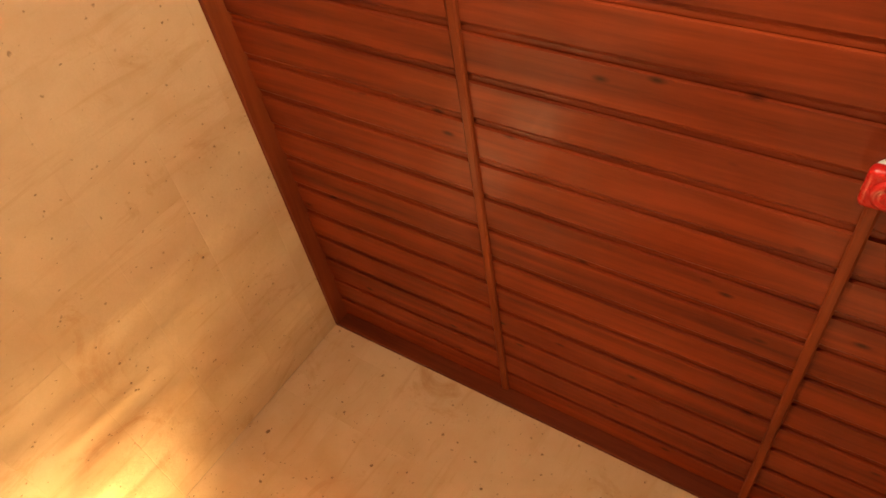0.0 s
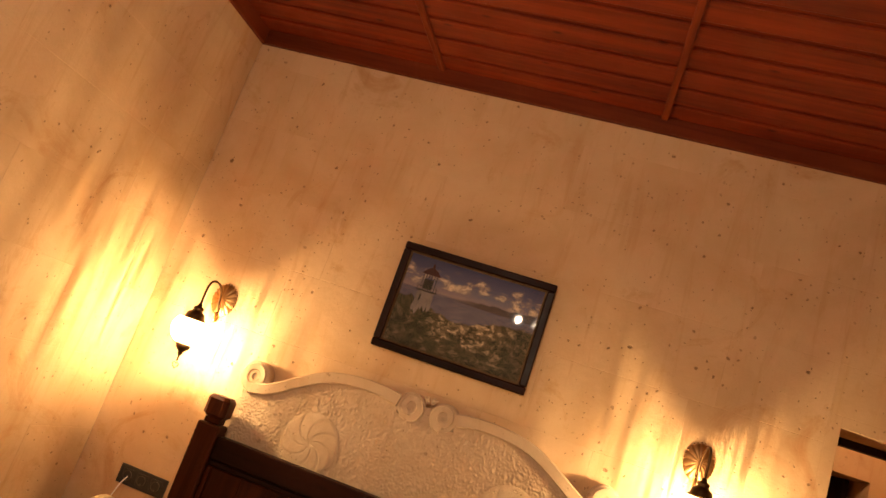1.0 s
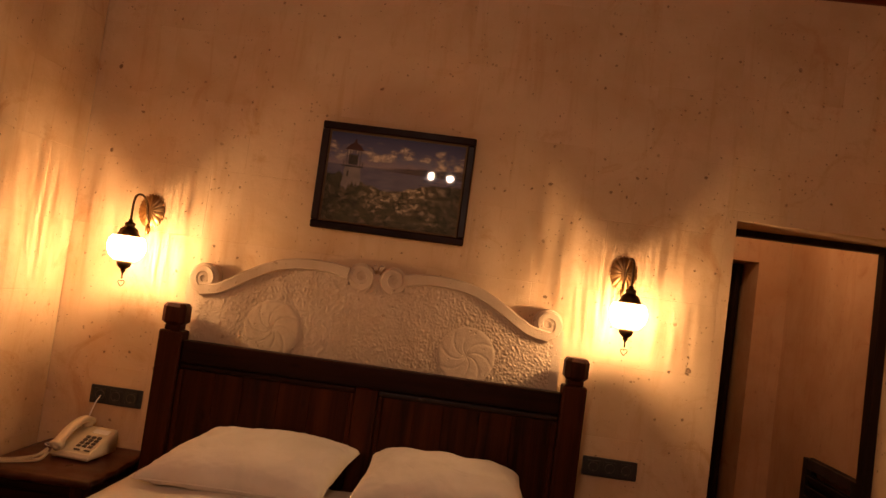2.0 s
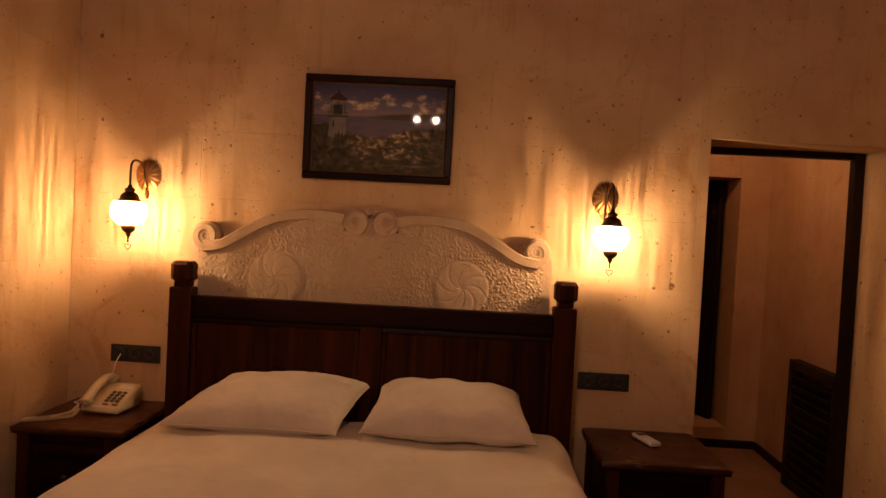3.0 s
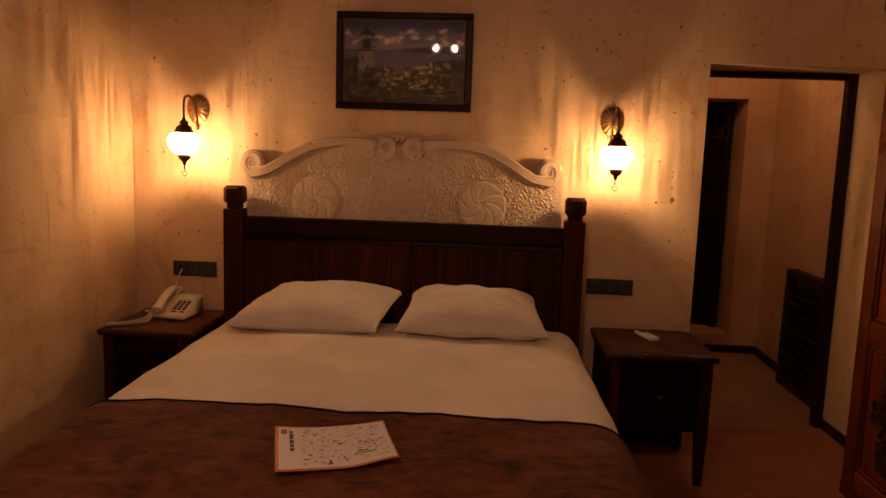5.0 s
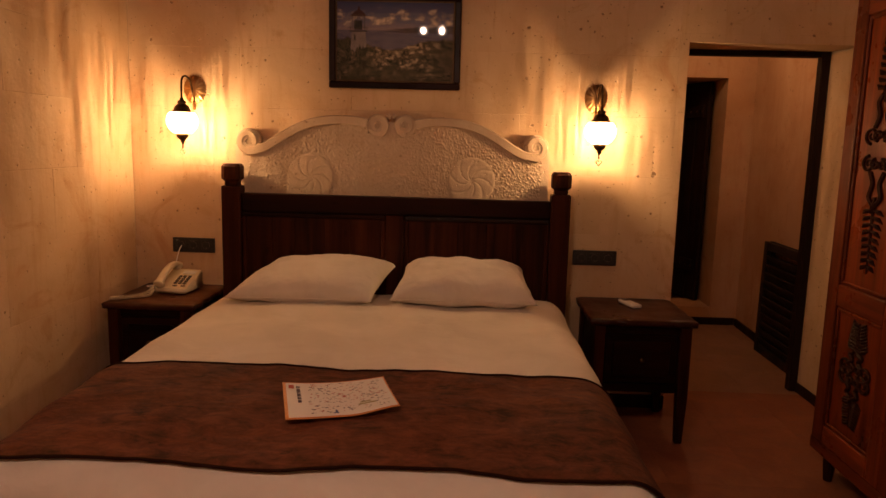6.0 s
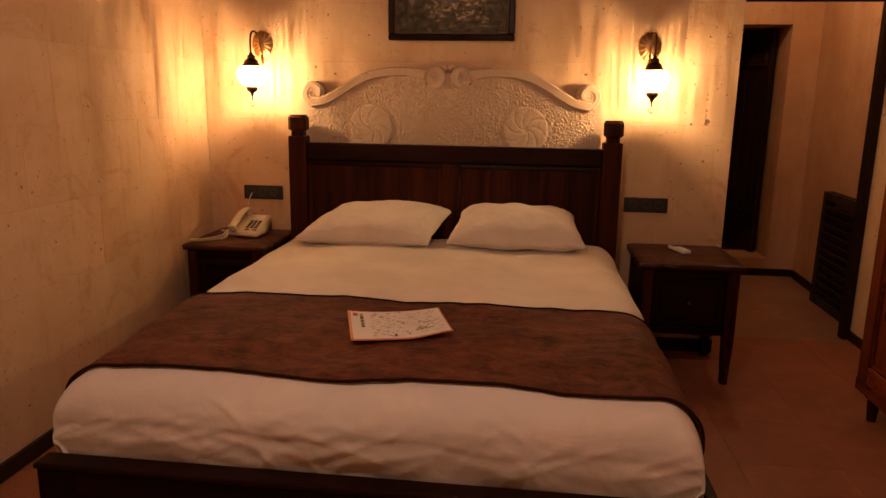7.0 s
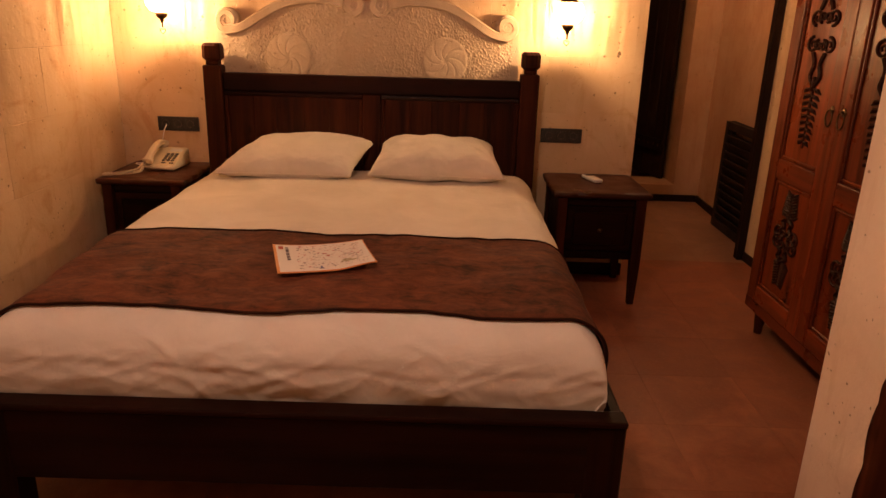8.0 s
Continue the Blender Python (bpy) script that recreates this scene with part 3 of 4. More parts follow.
def pillow(place, turn, tilt, size, seed, shear=0.0, taper=0.0):
    """A soft pillow: shear slides its back edge sideways, taper narrows it."""
    wide, deep, high = size

    def top(u, v, sign):
        a, b = 2 * u - 1, 2 * v - 1
        body = max(0.0, (1 - abs(a) ** 3.0) * (1 - abs(b) ** 2.6)) ** 0.47
        pinch = 1 - 0.055 * (1 - abs(b) ** 2) * abs(a) ** 3
        pull = 1 - 0.05 * (1 - abs(a) ** 2) * abs(b) ** 3
        fold = noise.noise(Vector((a * 2.6 + seed, b * 2.2, sign))) * 0.016 + noise.noise(Vector((a * 6, b * 3 + seed, sign))) * 0.004
        rim = max(abs(a), abs(b))
        fold += 0.007 * soft(rim, 0.55, 0.98) * noise.noise(Vector((a * 11 + b * 3, b * 11 - a * 4 + seed, sign)))
        corner = (abs(a) * abs(b)) ** 3
        fold += 0.012 * corner * math.sin(15 * (a - b) + seed)
        z = sign * (high * (0.62 if sign > 0 else 0.38)) * body + fold * body ** 0.5
        if sign < 0:
            z = max(z, -0.38 * high)
        x = a * wide / 2 * pinch * (1 - taper * b) + shear * b
        return Vector((x, b * deep / 2 * pull, z + 0.38 * high))

    ob = thing("pillow", place, "white pillow with a plain cotton case, leaning on the headboard", "pillow", "pillows on the bed")
    ob.matrix_world = pose(*place, tilt, 0, turn)
    b = sheet(lambda u, v: top(u, v, 1), 90, 70)
    sheet(lambda u, v: top(u, v, -1), 90, 70, b)
    bmesh.ops.remove_doubles(b, verts=b.verts[:], dist=0.0006)
    part("case", b, PILLOW_CLOTH, ob, "", True)
    seam = []
    for i in range(88):
        k = i / 88 * 4
        u, v = [(k, 0), (1, k - 1), (3 - k, 1), (0, 4 - k)][int(k)]
        seam.append(top(u, v, 1) + Vector((0, 0, 0.0)))
    part("seam", sweep(seam + seam[:1], ring(0.0028, 6), (0, 0, 1), closed=False), PILLOW_CLOTH, ob, "", True)
    return ob


pillow((-0.312, -0.340, 0.672), 1, 15, (0.66, 0.41, 0.164), 1.0, 0.060, 0.055)
pillow((0.418, -0.335, 0.672), -1, 14, (0.655, 0.40, 0.178), 5.0, -0.005, 0.07)


# ---- carved stone headboard on the wall ----
def carved_headboard():
    ob = thing("stone_headboard", (0.012, 0, 0), "cream limestone wall headboard carved with scrolls and rosettes", "headboard")
    spine = [(0.775, 1.366), (0.70, 1.380), (0.64, 1.410), (0.57, 1.454), (0.47, 1.507), (0.38, 1.532), (0.29, 1.541), (0.22, 1.540), (0.17, 1.534), (0.128, 1.524)]
    line = smooth_line([(u, 0, z) for u, z in spine], 6)

    def crest(u):
        if abs(u) < 0.128:
            return 1.475
        u = min(abs(u), 0.775)
        for a, b in zip(line, line[1:]):
            if b.x <= u <= a.x + 1e-6:
                k = (u - b.x) / max(1e-6, a.x - b.x)
                return b.z + k * (a.z - b.z)
        return line[-1].z

    top = [(u, crest(u)) for u in [0.775 - i * 0.0125 for i in range(57)]]
    outline = [(0.838, 1.08), (0.838, 1.40), (0.80, 1.40)] + top + [(0.055, 1.535), (-0.055, 1.535)] + [(-u, z) for u, z in reversed(top)] + [(-0.80, 1.40), (-0.838, 1.40), (-0.838, 1.08)]
    part("slab", prism(outline, 0.002, -0.045), CARVED, ob)

    def hammered(s, t):
        u = -0.797 + 1.594 * s
        z = 1.10 + (crest(u) - 1.10) * t
        edge = min(1.0, abs(u) / 0.55)
        deep = 0.66 + 0.34 * edge ** 1.5
        p = Vector((u * 122 + z * 22, z * 70, 0.5))
        bend = noise.noise(Vector((u * 11, z * 11, 2)))
        h = abs(noise.noise(p + Vector((bend * 2, 0, 0)))) * 0.0060 + noise.noise(p * 2.1) * 0.0012
        return Vector((u, -0.046 - 0.003 - h * deep, z))

    part("hammered_field", sheet(hammered, 460, 130), CARVED, ob, "rough hammered field", True)
    band = [(-0.024, 0.0), (0.024, 0.0), (0.024, 0.015), (0.019, 0.020), (-0.019, 0.020), (-0.024, 0.015)]
    for side in (1, -1):
        pts = [Vector((side * p.x, -0.046, p.z)) for p in line]
        part("rim", sweep(pts, band, (0, -1, 0), [1 + 0.15 * soft(i / len(pts), 0.72, 1.0) for i in range(len(pts))]), CARVED, ob)
        for cu, cz, r0, r1, turns, sense, disc, name in ((0.765, 1.420, 0.053, 0.014, 1.75, 1, 0.066, "end_scroll"), (0.073, 1.517, 0.048, 0.012, 1.6, -1, 0.061, "middle_scroll")):
            pts, sizes = [], []
            for i in range(61):
                k = i / 60
                a = -math.pi / 2 + sense * k * turns * 2 * math.pi
                r = r0 + (r1 - r0) * k ** 0.85
                pts.append(Vector((side * (cu + r * math.cos(a)), -0.049, cz + r * math.sin(a))))
                sizes.append(0.72 - 0.40 * k)
            curl = part(name, sweep(pts, band, (0, -1, 0), sizes), CARVED, ob)
            b = lathe([(0, 0), (disc, 0), (disc, 0.046), (disc - 0.006, 0.052), (0, 0.052)], 36)
            moved(b, Matrix.Translation((side * cu, 0, cz)) @ Matrix.Rotation(math.pi / 2, 4, "X"))
            part("disc", b, CARVED, curl)
        cx, cz, r = side * 0.430, 1.237, 0.126

        def petal(s, t, cx=cx, cz=cz, r=r):
            a, d = 2 * math.pi * s, t
            k = (8 * (a + 1.15 * d) / (2 * math.pi)) % 1.0
            h = 0.0 + 0.0034 * (1 - abs(2 * k - 1) ** 14) * soft(d, 0, 0.2) * soft(1.04 - d, 0, 0.12)
            return Vector((cx + r * d * math.cos(a), -0.0515 - h, cz + r * d * math.sin(a)))

        part("rosette", sheet(petal, 192, 20), CARVED, ob, "disc carved with swirling petals", True)
        b = bmesh.new()
        for k in (0, 1):
            sweep([Vector((side * (0.006 + 0.008 * k), -0.05, 1.552)), Vector((side * (0.010 + 0.010 * k), -0.055, 1.570)), Vector((side * (0.014 + 0.014 * k), -0.05, 1.583 - 0.006 * k))], ring(0.007, 6), (0, -1, 0), [0.6, 1.0, 0.3], b)
        part("leaf", b, CARVED, ob)


carved_headboard()


# ---- wall lamps ----
def sconce(place, turn):
    ob = thing("wall_lamp", place, "antique brass wall lamp with lit crackled glass globe", "wall lamp", "brass wall lamps", turn)
    b = sheet(lambda s, t: Vector((0.058 * t * math.cos(2 * math.pi * s), -0.004 - 0.020 * (1 - t ** 2) - 0.004 * abs(math.sin(14 * math.pi * s)) * t * (1 - 0.3 * t), 0.072 * t * math.sin(2 * math.pi * s) * (1.0 if s < 0.5 else 1.08))), 112, 8)
    part("shell_plate", b, BRASS, ob, "ribbed shell-shaped brass wall plate", True)
    b = bmesh.new()
    for i in range(26):
        a = 2 * math.pi * i / 26
        bmesh.ops.create_icosphere(b, subdivisions=1, radius=0.0045, matrix=Matrix.Translation((0.057 * math.cos(a), -0.006, 0.074 * math.sin(a))))
    part("bead_rim", b, BRASS, ob, "beaded rim", True)
    gy, gz = -0.185, -0.180
    arm = smooth_line([(0, -0.012, -0.055), (0, -0.04, -0.03), (0, -0.055, 0.02), (0, -0.09, 0.050), (0, -0.135, 0.058), (0, -0.172, 0.044), (0, gy, 0.008), (0, gy, -0.066)], 8)
    part("arm", sweep(arm, ring(0.0052, 8), (1, 0, 0)), BRONZE, ob, "curved bronze arm", True)
    curl = [Vector((0, -0.018 - (0.016 - 0.00024 * i) * math.sin(i * 0.2) * 1.0, -0.088 + (0.024 - 0.00036 * i) * math.cos(i * 0.2))) for i in range(46)]
    part("scroll", sweep(curl, ring(0.005, 8), (1, 0, 0)), BRASS, ob, "", True)
    b = lathe([(0.0, 0.124), (0.008, 0.124), (0.011, 0.112), (0.020, 0.108), (0.023, 0.100), (0.019, 0.095), (0.024, 0.089), (0.036, 0.080), (0.040, 0.068), (0.042, 0.062), (0.046, 0.059), (0.047, 0.050), (0.043, 0.048), (0.0, 0.060)], 28)
    part("cap", moved(b, Matrix.Translation((0, gy, gz))), BRONZE, ob, "dark bronze cap", True)
    profile = [(0.044, 0.047)] + [(0.078 * math.cos(a), 0.006 + 0.072 * math.sin(a)) for a in [radians(d) for d in range(38, -66, -8)]]
    globe = part("globe", moved(lathe(profile, 40), Matrix.Translation((0, gy, gz))), SHADE_GLASS, ob, "glowing crackled glass globe", True)
    half = TUBE_L / 2
    part("bulb", moved(lathe([(0, half), (TUBE_R * 0.7, half), (TUBE_R, half - 0.003), (TUBE_R, -half + 0.003), (TUBE_R * 0.7, -half), (0, -half)], 12), Matrix.Translation((0, gy, gz - 0.030))), TUBE, ob, "lit tube bulb", True)
    b = lathe([(0.028, -0.060), (0.031, -0.066), (0.027, -0.078), (0.016, -0.088), (0.010, -0.092), (0.012, -0.098), (0.006, -0.106), (0.0035, -0.112), (0.0035, -0.132), (0.0, -0.133)], 24)
    part("bottom_cup", moved(b, Matrix.Translation((0, gy, gz))), BRONZE, ob, "dark bronze bottom cup", True)
    heart = [Vector((0.014 * math.sin(a) ** 3, gy, gz - 0.150 + 0.0125 * (math.cos(a) - 0.38 * math.cos(2 * a) - 0.15 * math.cos(3 * a)))) for a in [2 * math.pi * i / 24 for i in range(25)]]
    part("pendant", sweep(heart, ring(0.002, 6), (0, 1, 0), closed=False), BRONZE, ob, "small heart-shaped pendant", True)
    return ob


for at, turn in SCONCES:
    sconce(at, turn)


# ---- chandelier behind the bed's foot ----
def chandelier():
    x, y, z = CHANDELIER
    ob = thing("chandelier", (x, y, z), "bronze ceiling lamp with two clear glass globes", "ceiling lamp")
    part("rod", moved(lathe([(0, 0.62), (0.05, 0.62), (0.05, 0.60), (0.008, 0.585), (0.008, 0.13), (0.02, 0.12), (0, 0.11)], 20), Matrix.Translation((0, 0, BOARD_Z - z - 0.62))), BRONZE, ob, "", True)
    hub = BOARD_Z - z - 0.50
    for sx in (-1, 1):
        line = smooth_line([(0, 0, hub), (sx * 0.05, 0, hub + 0.02), (sx * 0.0875, 0, hub - 0.01), (sx * 0.0875, 0, 0.06)], 6)
        part("arm", sweep(line, ring(0.006, 8), (0, 1, 0)), BRONZE, ob, "", True)
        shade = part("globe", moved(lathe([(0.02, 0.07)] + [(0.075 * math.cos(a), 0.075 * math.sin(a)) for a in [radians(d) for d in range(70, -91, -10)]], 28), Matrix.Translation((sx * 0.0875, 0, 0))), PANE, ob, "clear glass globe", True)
        shade.visible_shadow = False
        part("bulb", moved(lathe([(0, 0.035), (0.012, 0.03), (0.022, 0.0), (0.016, -0.022), (0, -0.03)], 16), Matrix.Translation((sx * 0.0875, 0, 0))), BULB, shade, "lit bulb", True).visible_shadow = False
        point_lamp("bulb_light", (x + sx * 0.0875, y, z), CHANDELIER_W, (1.0, 0.715, 0.55), 0.025)


chandelier()


# ---- nightstands ----
def nightstand(place, wide, label):
    ob = thing("nightstand", place, label, "nightstand", "nightstands beside the bed")
    h, d, w = 0.622, 0.49, wide / 2

    def rim(s, t):
        x = -w + wide * s
        y = -d + d * t
        k = min(1, min(s, 1 - s, t) * 12)
        nib = 0.006 * noise.noise(Vector((x * 21 + place[0], y * 21, 3))) * (1 - k)
        return Vector((x + (s < 0.02) * nib * 1.5 - (s > 0.98) * nib * 1.5, y + (t < 0.02) * (nib * 1.8 - 0.004 * abs(math.sin(x * 24))), h - 0.007 * (1 - k) ** 2 + nib * 0.6 * (1 - k)))

    b = sheet(rim, 60, 40)
    edge = [e for e in b.edges if e.is_boundary]
    down = bmesh.ops.extrude_edge_only(b, edges=edge)
    for v in [g for g in down["geom"] if isinstance(g, bmesh.types.BMVert)]:
        v.co.z = h - 0.032
        v.co.x *= 0.985
        v.co.y = -d / 2 + (v.co.y + d / 2) * 0.985
    bmesh.ops.holes_fill(b, edges=[e for e in b.edges if e.is_boundary], sides=0)
    part("top", b, TOP_WOOD, ob, "worn wavy-edged top", True)
    for sx in (-1, 1):
        for y0 in (-d + 0.006, -0.065):
            leg = bmesh.new()
            x0 = sx * (w - 0.05)
            for z, k in ((h - 0.034, 0.026), (0.24, 0.026), (0.0, 0.017)):
                for a, c in ((-1, -1), (1, -1), (1, 1), (-1, 1)):
                    leg.verts.new((x0 + a * k, y0 + 0.026 + c * k, z))
            leg.verts.ensure_lookup_table()
            for k in (0, 4):
                for i in range(4):
                    leg.faces.new([leg.verts[n] for n in (k + i, k + (i + 1) % 4, k + 4 + (i + 1) % 4, k + 4 + i)])
            leg.faces.new([leg.verts[i] for i in range(4)])
            leg.faces.new([leg.verts[i] for i in range(8, 12)])
            bmesh.ops.bevel(leg, geom=leg.edges[:], offset=0.003, segments=1, affect="EDGES")
            part("leg", leg, DARK_Z, ob)
        part("side_panel", box(sx * (w - 0.05) - 0.01, sx * (w - 0.05) + 0.01, -d + 0.074, -0.068, 0.255, h - 0.033, 0.003), DARK_Y, ob)
    part("back_panel", box(-w + 0.078, w - 0.078, -0.05, -0.035, 0.255, h - 0.033), DARK_X, ob)
    part("bottom", box(-w + 0.062, w - 0.062, -d + 0.05, -0.052, 0.262, 0.276), DARK_X, ob)
    part("apron", box(-w + 0.078, w - 0.078, -d + 0.022, -d + 0.044, 0.255, 0.295, 0.004), DARK_X, ob)
    part("upper_rail", box(-w + 0.078, w - 0.078, -d + 0.026, -d + 0.046, h - 0.075, h - 0.033, 0.003), DARK_X, ob)
    drawer = part("drawer", box(-w + 0.080, w - 0.080, -d + 0.030, -d + 0.048, 0.298, h - 0.078, 0.004), DARK_X, ob)
    part("raised_field", box(-w + 0.115, w - 0.115, -d + 0.020, -d + 0.0295, 0.332, h - 0.112, 0.007), DARK_X, drawer)
    part("knob", moved(lathe([(0.006, 0), (0.007, 0.012), (0.014, 0.018), (0.014, 0.024), (0.008, 0.029), (0, 0.03)], 16), Matrix.Translation((0, -d + 0.0205, 0.42)) @ Matrix.Rotation(math.pi / 2, 4, "X")), BRONZE, drawer, "dark round knob", True)
    return ob


nightstand((-1.122, -0.012, 0), 0.462, "dark walnut nightstand with worn top holding a telephone")
nightstand((1.288, -0.012, 0), 0.512, "dark walnut nightstand with worn top holding a remote control")


# ---- framed picture ----
GILT = plain_material("dull_gilt", (0.15, 0.09, 0.045), 0.45, 1.0, 0.7)
PICTURE_Z = wood_material("picture_frame_wood", (0.003, 0.0009, 0.0005), (0.022, 0.0050, 0.0019), 2, 0.40, spec=0.2)


def picture():
    wide, high = 0.69, 0.482
    ob = thing("framed_picture", (0.02, -0.012, 1.709), "framed seaside print with a lighthouse under glass", "picture")
    ob.matrix_world = pose(0.02, -0.012, 1.709, 0.7, 0, 0)
    w = wide / 2
    for x0, x1, z0, z1, m, name in ((-w, w, high - 0.034, high, DARK_X, "frame_rail"), (-w, w, 0, 0.034, DARK_X, "frame_rail"), (-w, -w + 0.034, 0.0345, high - 0.0345, PICTURE_Z, "frame_stile"), (w - 0.034, w, 0.0345, high - 0.0345, PICTURE_Z, "frame_stile")):
        part(name, box(x0, x1, -0.026, 0.0, z0, z1, 0.006, None, 2), m, ob)
    for x0, x1, z0, z1 in ((-w + 0.035, w - 0.035, high - 0.042, high - 0.035), (-w + 0.035, w - 0.035, 0.035, 0.042), (-w + 0.035, -w + 0.042, 0.043, high - 0.043), (w - 0.042, w - 0.035, 0.043, high - 0.043)):
        b = bmesh.new()
        n = int(max(x1 - x0, z1 - z0) / 0.0075)
        for i in range(n):
            k = (i + 0.5) / n
            c = (x0 + (x1 - x0) * k if x1 - x0 > 0.02 else (x0 + x1) / 2, -0.019, z0 + (z1 - z0) * k if z1 - z0 > 0.02 else (z0 + z1) / 2)
            bmesh.ops.create_icosphere(b, subdivisions=1, radius=0.0036, matrix=Matrix.Translation(c))
        box(x0, x1, -0.018, -0.004, z0, z1, 0, b)
        part("beading", b, GILT, ob, "dull gilt beading")
    n = Nodes("seaside_print", rough=0.6, spec=0.2)
    p = n.where((1, 1, 1))
    split = n.add("ShaderNodeSeparateXYZ", Vector=p)
    x, z = split.outputs[0], split.outputs[2]
    sky = n.ramp(n.span(z, 0.297, 0.45), (0.0, (0.36, 0.25, 0.26)), (0.30, (0.17, 0.16, 0.26)), (1.0, (0.050, 0.064, 0.15)))
    puff = n.noise(n.where((1.0, 1, 1.7)), 13, 9, 0.64, 0.25)
    band = n.span(n.math("ABSOLUTE", n.math("SUBTRACT", z, 0.352)), 0.085, 0.0, -0.16, 0.085)
    heap = n.math("ADD", puff, band)
    sky = n.mix(n.span(heap, 0.49, 0.60), sky, (0.30, 0.22, 0.23))
    sky = n.mix(n.span(heap, 0.56, 0.68), sky, (0.90, 0.68, 0.50))
    sea = n.ramp(n.noise(n.where((1, 1, 11.0)), 16, 6, 0.7), (0.35, (0.080, 0.078, 0.15)), (0.7, (0.25, 0.20, 0.26)))
    base = n.mix(n.span(z, 0.296, 0.299), sea, sky)
    ridge = n.math("ADD", n.math("MULTIPLY", n.span(x, -0.05, 0.28), 0.020), n.math("ADD", 0.283, n.math("MULTIPLY", n.noise(n.where((1, 1, 0.01)), 13, 6, 0.65), 0.042)))
    hill = n.math("MULTIPLY", n.span(n.math("SUBTRACT", ridge, z), 0.0, 0.003), n.math("MULTIPLY", n.span(x, -0.10, 0.05), n.span(z, 0.285, 0.289)))
    base = n.mix(hill, base, (0.085, 0.060, 0.070))
    clump = n.noise(n.where((1, 1, 1.6)), 30, 10, 0.72, 0.6)
    tuft = n.noise(n.where((1, 1, 1.3)), 9, 5, 0.6, 0.8)
    green = n.ramp(clump, (0.36, (0.006, 0.008, 0.006)), (0.52, (0.045, 0.045, 0.025)), (0.66, (0.26, 0.18, 0.12)))
    bloom = n.ramp(clump, (0.38, (0.022, 0.018, 0.014)), (0.50, (0.17, 0.12, 0.07)), (0.60, (0.85, 0.60, 0.40)))
    sunny = n.math("MULTIPLY", n.span(n.math("ABSOLUTE", n.math("SUBTRACT", x, 0.06)), 0.22, 0.06), n.span(z, 0.05, 0.15))
    land = n.mix(n.math("MULTIPLY", n.span(tuft, 0.42, 0.55), sunny), green, bloom)
    rise = n.math("ADD", 0.205, n.math("MULTIPLY", n.span(n.math("ABSOLUTE", n.math("ADD", x, 0.03)), 0.03, 0.22), 0.055))
    coast = n.math("SUBTRACT", n.math("ADD", rise, n.math("MULTIPLY", n.math("SUBTRACT", n.noise(p, 17, 6, 0.7), 0.5), 0.07)), z)
    base = n.mix(n.span(coast, 0.0, 0.010), base, land)
    n.colour(base)
    part("print", box(-w + 0.03, w - 0.03, -0.008, -0.003, 0.03, high - 0.03), n.mat, ob, "seaside print with clouds, sea and rocks")
    tower = plain_material("print_tower", (0.27, 0.21, 0.20), 0.6, grime=0.7)
    shade = plain_material("print_dark", (0.008, 0.007, 0.009), 0.6)
    roof = plain_material("print_roof", (0.06, 0.012, 0.010), 0.6)
    cx = -0.192
    rng = random.Random(9)
    ragged = [(cx + 0.042 - 0.084 * i / 14, 0.215 + rng.uniform(-0.016, 0.016) - 0.02 * (i > 8)) for i in range(15)]
    b = prism([(cx - 0.035, 0.290), (cx + 0.037, 0.290)] + ragged, -0.0085, -0.0095)
    part("painted_tower", b, tower, ob)
    b = prism([(cx - 0.046, 0.289), (cx + 0.048, 0.289), (cx + 0.048, 0.295), (cx - 0.046, 0.295)], -0.0097, -0.0105)
    for k in range(8):
        xx = cx - 0.043 + k * 0.0122
        prism([(xx, 0.295), (xx + 0.0028, 0.295), (xx + 0.0028, 0.368 if 0 < k < 7 else 0.312), (xx, 0.368 if 0 < k < 7 else 0.312)], -0.0097, -0.0105, b)
    prism([(cx - 0.022, 0.300), (cx + 0.020, 0.300), (cx + 0.020, 0.345), (cx - 0.022, 0.345)], -0.0087, -0.0095, b)
    prism([(cx - 0.046, 0.310), (cx + 0.048, 0.310), (cx + 0.048, 0.3125), (cx - 0.046, 0.3125)], -0.0107, -0.0110, b)
    prism([(cx - 0.022, 0.245), (cx - 0.014, 0.245), (cx - 0.014, 0.272), (cx - 0.022, 0.272)], -0.0097, -0.0105, b)
    part("painted_lantern", b, shade, ob)
    b = prism([(cx - 0.043, 0.366), (cx + 0.045, 0.366), (cx + 0.026, 0.388), (cx + 0.008, 0.399), (cx + 0.007, 0.412), (cx + 0.002, 0.418), (cx - 0.003, 0.412), (cx - 0.004, 0.399), (cx - 0.022, 0.388)], -0.0112, -0.0117)
    part("painted_roof", b, roof, ob)
    glass = part("glass", box(-w + 0.034, w - 0.034, -0.0145, -0.0130, 0.034, high - 0.034), PANE, ob, "clear reflecting glass")
    glass.visible_shadow = False


picture()


